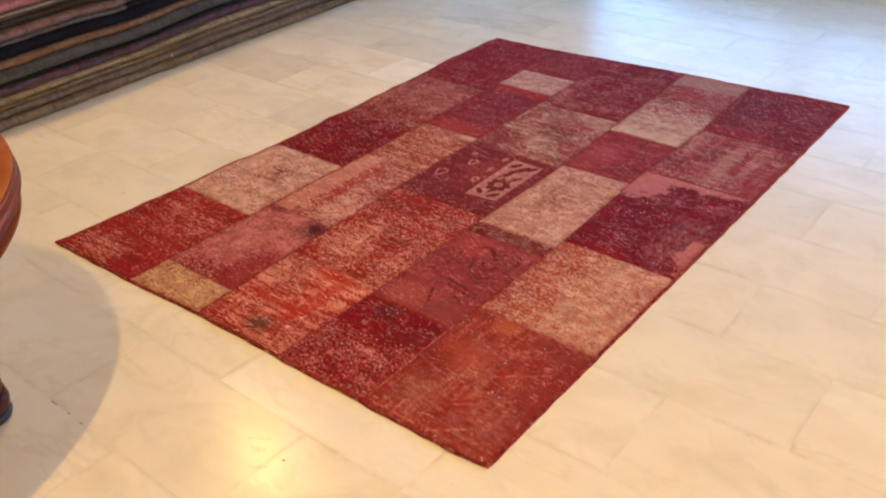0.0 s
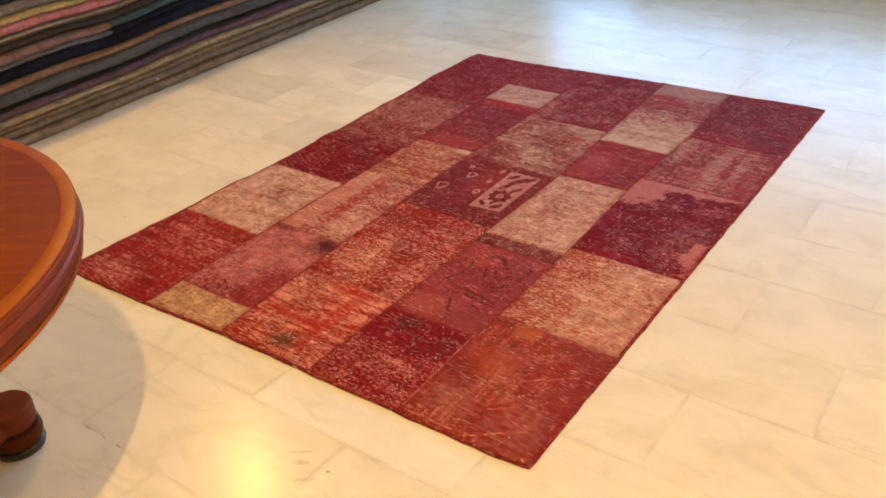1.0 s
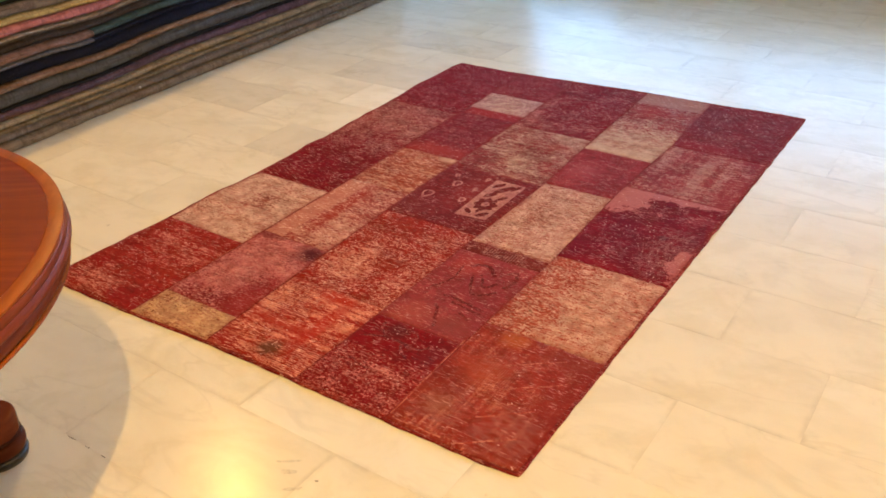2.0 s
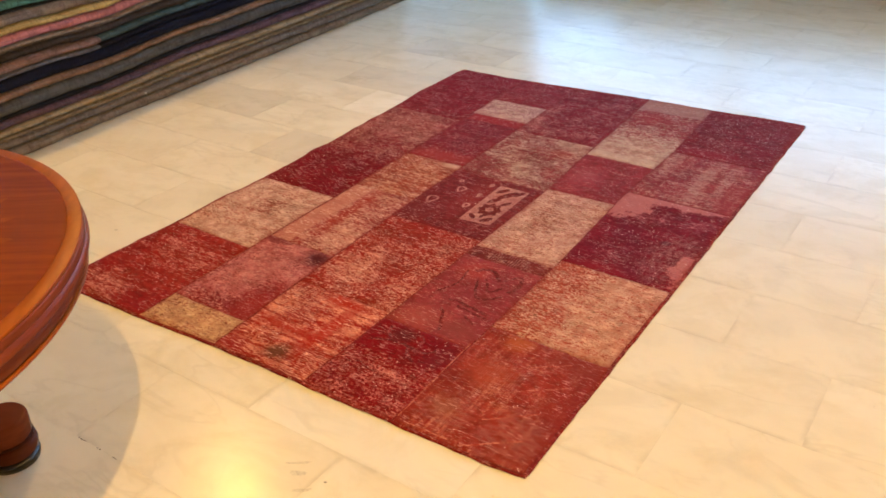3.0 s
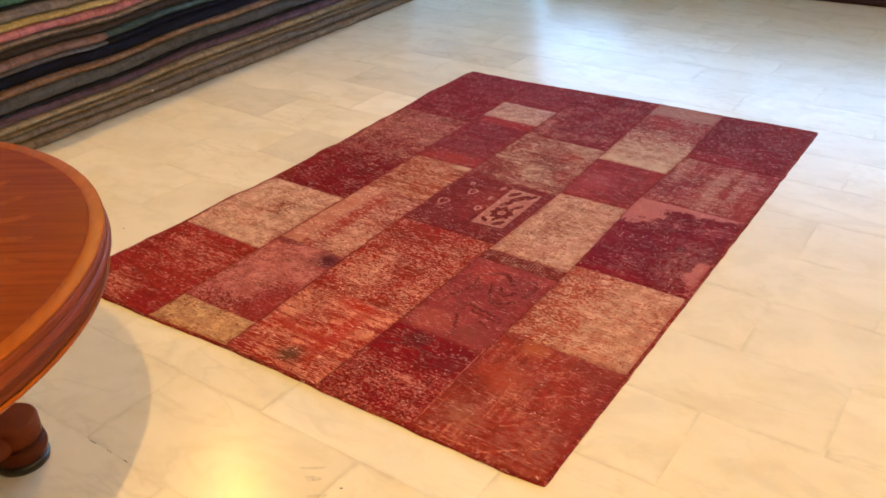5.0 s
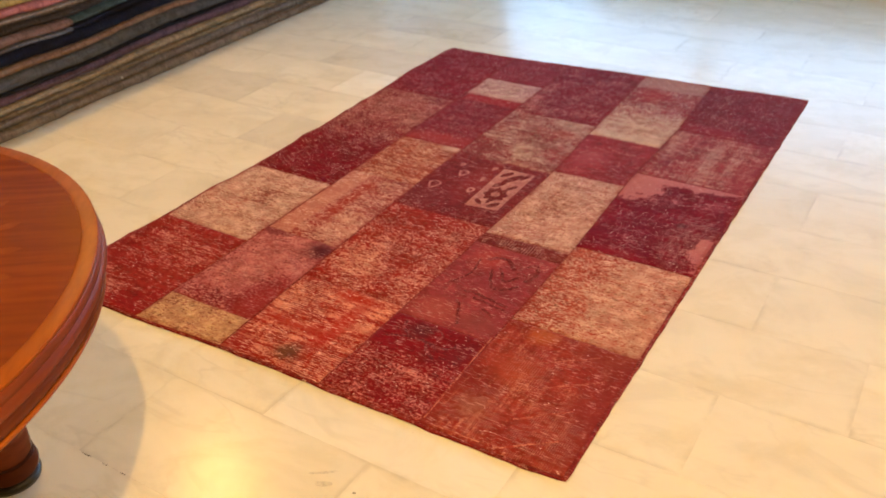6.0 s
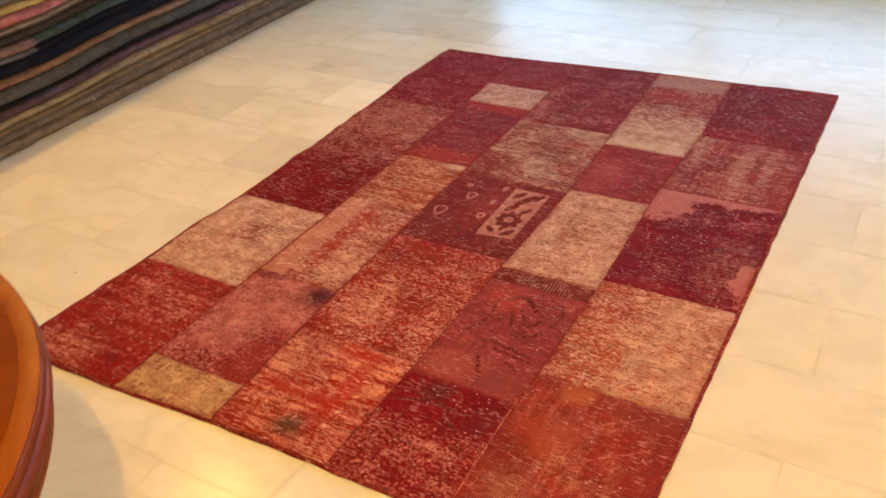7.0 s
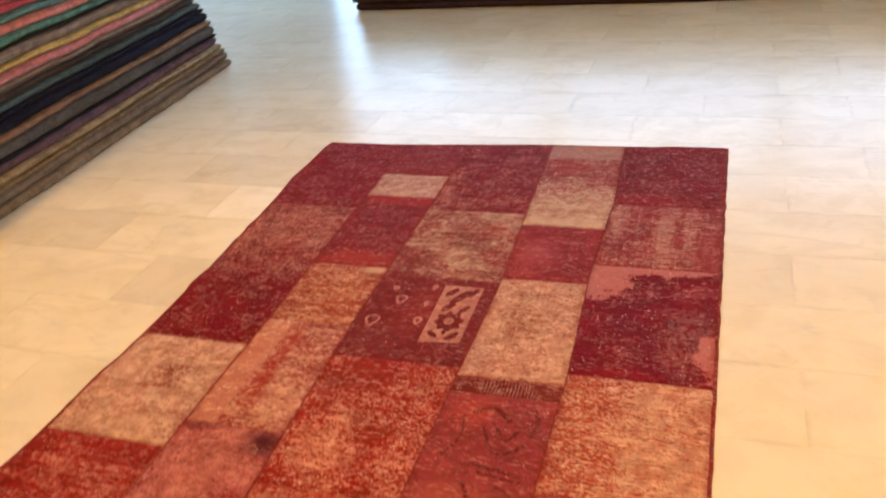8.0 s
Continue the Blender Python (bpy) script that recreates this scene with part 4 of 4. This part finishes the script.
lay(0.327, (0.008, 0.010, 0.022), (0.012, 0.012, 0.026), 3.33, "navy")
# Shorter rugs lie end to end in the next layer.
lay(0.348, (0.11, 0.115, 0.135), (0.14, 0.12, 0.125), 0.985, "blue-grey")
lay(0.384, (0.24, 0.145, 0.12), (0.16, 0.105, 0.09), 0.990, "pinkish brown")
lay(0.350, (0.008, 0.010, 0.022), (0.014, 0.014, 0.026), 3.32, "navy", y0=0.990, under=0.327)
lay(0.384, (0.060, 0.102, 0.104), (0.048, 0.074, 0.078), 3.30, "teal", y0=0.995)
lay(0.422, (0.040, 0.033, 0.030), (0.062, 0.048, 0.042), 3.26, "dark brown")
lay(0.434, (0.110, 0.088, 0.070), (0.150, 0.115, 0.090), 3.25, "brown")
lay(0.450, (0.270, 0.213, 0.165), (0.207, 0.160, 0.123), 3.30, "tan")
lay(0.490, (0.484, 0.186, 0.197), (0.434, 0.171, 0.171), 3.31, "pink")
lay(0.521, (0.519, 0.394, 0.160), (0.339, 0.248, 0.109), 3.28, "mustard")
lay(0.567, (0.218, 0.176, 0.142), (0.155, 0.129, 0.113), 3.30, "taupe")
lay(0.577, (0.021, 0.021, 0.021), (0.027, 0.026, 0.026), 3.26, "black")
lay(0.615, (0.083, 0.223, 0.173), (0.057, 0.150, 0.125), 3.26, "green")
lay(0.655, (0.574, 0.220, 0.189), (0.441, 0.170, 0.160), 3.30, "coral")
lay(0.695, (0.098, 0.216, 0.199), (0.069, 0.162, 0.153), 3.25, "teal")
lay(0.760, (0.494, 0.087, 0.104), (0.290, 0.055, 0.068), 3.27, "red")
lay(0.810, (0.176, 0.141, 0.125), (0.131, 0.108, 0.097), 3.25, "brown")
lay(0.865, (0.326, 0.256, 0.198), (0.260, 0.201, 0.158), 3.28, "tan")


# A small white cotton tag that sticks out of the front of one folded rug.
TAG_CLOTH = plain_material("white cotton tag", (0.50, 0.46, 0.42), 0.9, 200)
bm = box(bmesh.new(), -0.003, 0.003, -0.004, 0.004, -0.005, 0.005, 0.001)
for v in bm.verts:
    v.co.y += 0.003 * noise.noise((v.co.z * 300, 0.0, 1.0))
tag = new("cotton_tag", mesh_of("cotton_tag", bm, TAG_CLOTH))
tag.matrix_world = pose(-0.931, 1.120, 0.093, 14, 0, 8)
tagged(tag, "small white cotton tag sewn to a folded rug in the stack", "tag")


def far_wave(y, z):
    return ease(0.0, 0.4, z) * 0.012 * noise.noise((y * 1.1, z * 2, 8.5))


FAR = pose(-0.86, 4.755, 0.0, 0, 0, -88.4)
low = 0.0
for k, (high, colour, second, y0, y1, word) in enumerate([
        (0.05, (0.05, 0.03, 0.055), (0.07, 0.04, 0.05), 0.02, 4.9, "dark purple"), (0.10, (0.08, 0.05, 0.05), (0.05, 0.035, 0.045), 0.0, 4.9, "dark plum"),
        (0.15, (0.14, 0.09, 0.06), (0.10, 0.07, 0.06), 0.03, 4.85, "dark brown"), (0.20, (0.10, 0.07, 0.05), (0.14, 0.10, 0.07), 0.05, 4.9, "brown"),
        (0.26, (0.22, 0.17, 0.13), (0.16, 0.13, 0.11), 0.02, 4.9, "taupe"), (0.32, (0.28, 0.24, 0.20), (0.22, 0.19, 0.17), 0.04, 4.88, "greyish"),
        (0.40, (0.26, 0.24, 0.22), (0.20, 0.19, 0.18), 0.06, 4.86, "grey"), (0.50, (0.30, 0.27, 0.24), (0.24, 0.22, 0.20), 0.68, 4.9, "pale grey")]):
    stacked(low, high, colour, second, y0, y1, word, FAR, "far stack of folded rugs", k + 30.0, far_wave, 1.1)
    low = high

# ---- round table ----
def wood_material(name, colour, second, grain=(6, 90, 6), turn=0.0, seed=0.0, gloss=0.20):
    s = Shader(name)
    co = s.stretch((1, 1, 1), (seed, seed * 2, 0), turn)
    fine = s.noise(s.stretch(grain, source=co), 1.0, 4, 0.6, 0.3)
    wide = s.noise(s.stretch((grain[0] * 0.3, grain[1] * 0.12, grain[2] * 0.3), source=co), 1.0, 3, 0.6, 0.6)
    c = s.mix(s.step(fine, 0.35, 0.68), colour, second)
    c = s.mix(s.step(wide, 0.40, 0.65, 0.0, 0.55), c, tuple(v * 0.7 for v in colour))
    s.bump(fine, 0.04, 0.001)
    return s.done(c, s.step(wide, 0.3, 0.7, gloss, gloss + 0.065), IOR=1.22, Specular_IOR_Level=0.24)


MAHOGANY = wood_material("mahogany field", (0.195, 0.043, 0.006), (0.135, 0.025, 0.004), (4, 60, 4), -0.61)
BANDING = wood_material("satinwood crossbanding", (0.255, 0.064, 0.007), (0.200, 0.046, 0.005), (14, 60, 8), 0.9, 3.0, 0.36)
EDGE_WOOD = wood_material("dark edge wood", (0.17, 0.036, 0.012), (0.11, 0.022, 0.008), (6, 6, 70), 0.0, 5.0, 0.34)
FOOT_WOOD = wood_material("foot wood", (0.15, 0.034, 0.014), (0.10, 0.022, 0.010), (8, 8, 30), 0.0, 7.0)
COLLAR_WOOD = wood_material("blackened collar", (0.045, 0.012, 0.008), (0.03, 0.009, 0.006), (8, 8, 30), 0.0, 8.0)
RING_WOOD = wood_material("dark ring wood", (0.095, 0.022, 0.010), (0.06, 0.014, 0.008), (8, 8, 30), 0.0, 8.5)
CASTOR = plain_material("black foot pad", (0.016, 0.013, 0.013), 0.25, 60, 0.2, 0.03)
INLAY = wood_material("pale inlay", (0.228, 0.056, 0.008), (0.178, 0.038, 0.005), (20, 60, 8), 0.2, 9.0)

TABLE = (0.838, -1.008)
table = thing("round_table", "polished mahogany round pedestal table with banded top", "table", at=(*TABLE, 0))
table.scale = (1.004, 1.004, 1.0)
H = 0.756
part("tabletop", lathe(bmesh.new(), [(0.0, H), (0.5349, H), (0.5349, H - 0.0046), (0.5338, H - 0.0048), (0.5338, H - 0.022), (0.0, H - 0.022)], 128), MAHOGANY, table, "reddish mahogany veneer field", smooth=False)
part("banding", lathe(bmesh.new(), [(0.535, H - 0.0045), (0.535, H + 0.0002), (0.5365, H + 0.0003), (0.5568, H + 0.0003), (0.5582, H - 0.0003), (0.5588, H - 0.0012), (0.5590, H - 0.0045), (0.535, H - 0.0045)], 128), BANDING, table, "lighter orange crossbanded border")
part("edge_moulding", lathe(bmesh.new(), [(0.5575, H - 0.005), (0.5592, H - 0.0055), (0.5600, H - 0.010), (0.5604, H - 0.0165), (0.5596, H - 0.0190), (0.5588, H - 0.0205), (0.5594, H - 0.0222), (0.5618, H - 0.0245), (0.5628, H - 0.0280), (0.5634, H - 0.0325), (0.5630, H - 0.0350), (0.5600, H - 0.0375), (0.5535, H - 0.039), (0.551, H - 0.041), (0.50, H - 0.041), (0.50, H - 0.0225), (0.534, H - 0.0225), (0.534, H - 0.005), (0.5575, H - 0.005)], 128), EDGE_WOOD, table, "dark moulded edge")
part("apron", lathe(bmesh.new(), [(0.548, H - 0.0415), (0.5535, H - 0.048), (0.5535, H - 0.060), (0.549, H - 0.0675), (0.52, H - 0.0675), (0.52, H - 0.0415), (0.548, H - 0.0415)], 128), EDGE_WOOD, table, "dark curved apron")
part("bead", lathe(bmesh.new(), [(0.546, H - 0.068), (0.552, H - 0.069), (0.5535, H - 0.072), (0.551, H - 0.0755), (0.543, H - 0.077), (0.52, H - 0.076), (0.52, H - 0.068), (0.546, H - 0.068)], 128), BANDING, table, "lighter turned bead")
for k in range(36):
    a = radians(0.6 + 10 * k)
    bm = bmesh.new()
    rows = []
    for i in range(13):
        t = i / 12
        r = 0.30 + 0.157 * t
        w = 0.017 * min(1.0, 0.25 + 1.2 * t) * math.sqrt(max(0.02, 1 - max(0.0, (t - 0.94) / 0.06) ** 2))
        g = a + 0.012 * math.sin(t * 6.0 + k)
        rows.append([bm.verts.new((r * math.cos(g) - e * w / 2 * math.sin(g), r * math.sin(g) + e * w / 2 * math.cos(g), H + (0.0006 if e == 0 else 0.00025))) for e in (-1, 0, 1)])
    for p, q in zip(rows, rows[1:]):
        for i in range(2):
            bm.faces.new((p[i], q[i], q[i + 1], p[i + 1]))
    bmesh.ops.recalc_face_normals(bm, faces=bm.faces)
    part("inlaid_ray", bm, INLAY, table, "pale inlaid ray")
part("pedestal", lathe(bmesh.new(), [(0.0, H - 0.04), (0.16, H - 0.04), (0.15, H - 0.08), (0.07, H - 0.12), (0.055, 0.52), (0.085, 0.42), (0.095, 0.34), (0.06, 0.26), (0.085, 0.22), (0.085, 0.12), (0.03, 0.08), (0.0, 0.08)], 48), FOOT_WOOD, table, "turned pedestal column")
for k in range(3):
    a = radians(112.5 + 120 * k)
    ca, sa = math.cos(a), math.sin(a)
    bm = bmesh.new()
    rows = []
    for i in range(21):
        t = i / 20
        r = 0.06 + 0.375 * t
        z = 0.20 + 0.06 * math.sin(math.pi * min(1, t * 1.4)) - 0.120 * ease(0.25, 1.0, t)
        hw, hh = 0.034 - 0.004 * t, 0.050 - 0.018 * t
        rows.append([bm.verts.new((r * ca - hw * c * sa, r * sa + hw * c * ca, z + hh * s))
                     for c, s in ((math.cos(2 * math.pi * q / 16), math.sin(2 * math.pi * q / 16)) for q in range(16))])
    for p, q in zip(rows, rows[1:]):
        for i in range(16):
            bm.faces.new((p[i], p[(i + 1) % 16], q[(i + 1) % 16], q[i]))
    bm.faces.new(rows[0])
    bm.faces.new(rows[-1])
    bmesh.ops.recalc_face_normals(bm, faces=bm.faces)
    leg = part("leg", bm, FOOT_WOOD, table, "curved reddish brown leg")
    fx, fy = 0.458 * ca, 0.458 * sa
    part("foot_knob", lathe(bmesh.new(), [(0.0, 0.122), (0.049, 0.122), (0.0545, 0.1212), (0.057, 0.118), (0.058, 0.112), (0.058, 0.077), (0.0565, 0.070), (0.0, 0.070)], 48, (fx, fy, 0)), FOOT_WOOD, leg, "turned wooden foot")
    part("foot_collar", lathe(bmesh.new(), [(0.0, 0.0705), (0.0565, 0.0705), (0.0595, 0.068), (0.0595, 0.064), (0.0565, 0.061), (0.0, 0.061)], 48, (fx, fy, 0)), COLLAR_WOOD, leg, "dark polished collar")
    part("foot_ring", lathe(bmesh.new(), [(0.0, 0.0615), (0.056, 0.0615), (0.0615, 0.055), (0.0635, 0.044), (0.0615, 0.030), (0.056, 0.022), (0.0, 0.022)], 48, (fx, fy, 0)), RING_WOOD, leg, "rounded foot ring")
    part("foot_pad", lathe(bmesh.new(), [(0.0, 0.0225), (0.058, 0.0225), (0.062, 0.012), (0.059, 0.0005), (0.0, 0.0005)], 48, (fx, fy, 0)), CASTOR, leg, "black foot pad")

# ---- floor tiles ----
def tile_mesh(name, length, mat):
    bm = bmesh.new()
    box(bm, 0, length - JOINT, 0, TILE_W - JOINT, -0.012, 0.0)
    edges = [e for e in bm.edges if all(v.co.z > -0.001 for v in e.verts)]
    bmesh.ops.bevel(bm, geom=edges, offset=0.0003, segments=1, affect="EDGES")
    return mesh_of(name, bm, mat, smooth=False)


TILES = [tile_mesh("tile", TILE_L, m) for m in (MARBLE, MARBLE_GREY, MARBLE_PALE, MARBLE_DIM)]
TONES = {(4, -3): 1, (3, -1): 1, (6, -2): 1, (8, -2): 1, (4, 1): 3, (5, -1): 2, (-1, 1): 2}
rest = bmesh.new()
for k in range(-17, 25):
    y = 0.134 + TILE_W * k
    start = 0.7192 if k % 2 == 0 else 0.4115
    for i in range(-7, 9):
        x = start + TILE_L * i
        if x + TILE_L < X0 or x > X1 or y + TILE_W < Y0 or y > Y1:
            continue
        if -1.4 < x + TILE_L / 2 < 3.3 and -1.5 < y + 0.1 < 5.3:
            ob = new("tile", TILES[TONES.get((k, i), 0)])
            ob.location = (x, y, 0.0004 * noise.noise((k * 0.7, i * 0.9, 3.0)) - 0.0004)
            ob.parent = floor
        else:
            box(rest, max(X0, x), min(X1, x + TILE_L - JOINT), max(Y0, y), min(Y1, y + TILE_W - JOINT), -0.012, -0.0004)
far_tiles = part("outer_tiles", rest, MARBLE_OUTER, floor, "outlying marble tiles", smooth=False)
tagged(far_tiles, kind="stuff")

# Old scuffs and chips in the stone.
def scuff_material(name, colour, cover):
    s = Shader(name)
    s.put(s.bsdf.inputs["Alpha"], s.step(s.noise(s.coords, 190, 4, 0.7), 0.36, 0.64, 0.0, cover))
    return s.done(colour, 0.24, IOR=1.28)


SCUFF = scuff_material("brownish scuff", (0.54, 0.46, 0.32), 0.28)
CHIP = scuff_material("dark chip", (0.10, 0.07, 0.045), 1.0)
for (cx, cy), length, width, turn, m in (((1.240, -0.238), 0.062, 0.009, 0.62, SCUFF), ((1.305, -0.297), 0.045, 0.011, 0.66, SCUFF), ((1.262, -0.262), 0.040, 0.016, 0.5, SCUFF), ((1.335, -0.250), 0.008, 0.005, 0.3, CHIP),
                                         ((0.748, -0.4575), 0.034, 0.0035, 0.0, CHIP), ((0.808, -0.4570), 0.016, 0.0045, 0.0, CHIP), ((0.866, -0.4570), 0.022, 0.0035, 0.0, CHIP), ((-0.083, 0.277), 0.010, 0.006, 0.4, CHIP)):
    bm = bmesh.new()
    ring = []
    for k in range(20):
        a = 2 * math.pi * k / 20
        f = 1.0 + 0.4 * noise.noise((math.cos(a) * 1.5, math.sin(a) * 1.5, cx * 9))
        x, y = length / 2 * f * math.cos(a), width / 2 * f * math.sin(a)
        ring.append(bm.verts.new((cx + x * math.cos(turn) - y * math.sin(turn), cy + x * math.sin(turn) + y * math.cos(turn), 0.0006)))
    bm.faces.new(ring)
    part("scuff_mark" if m is SCUFF else "chip", bm, m, floor, smooth=False)
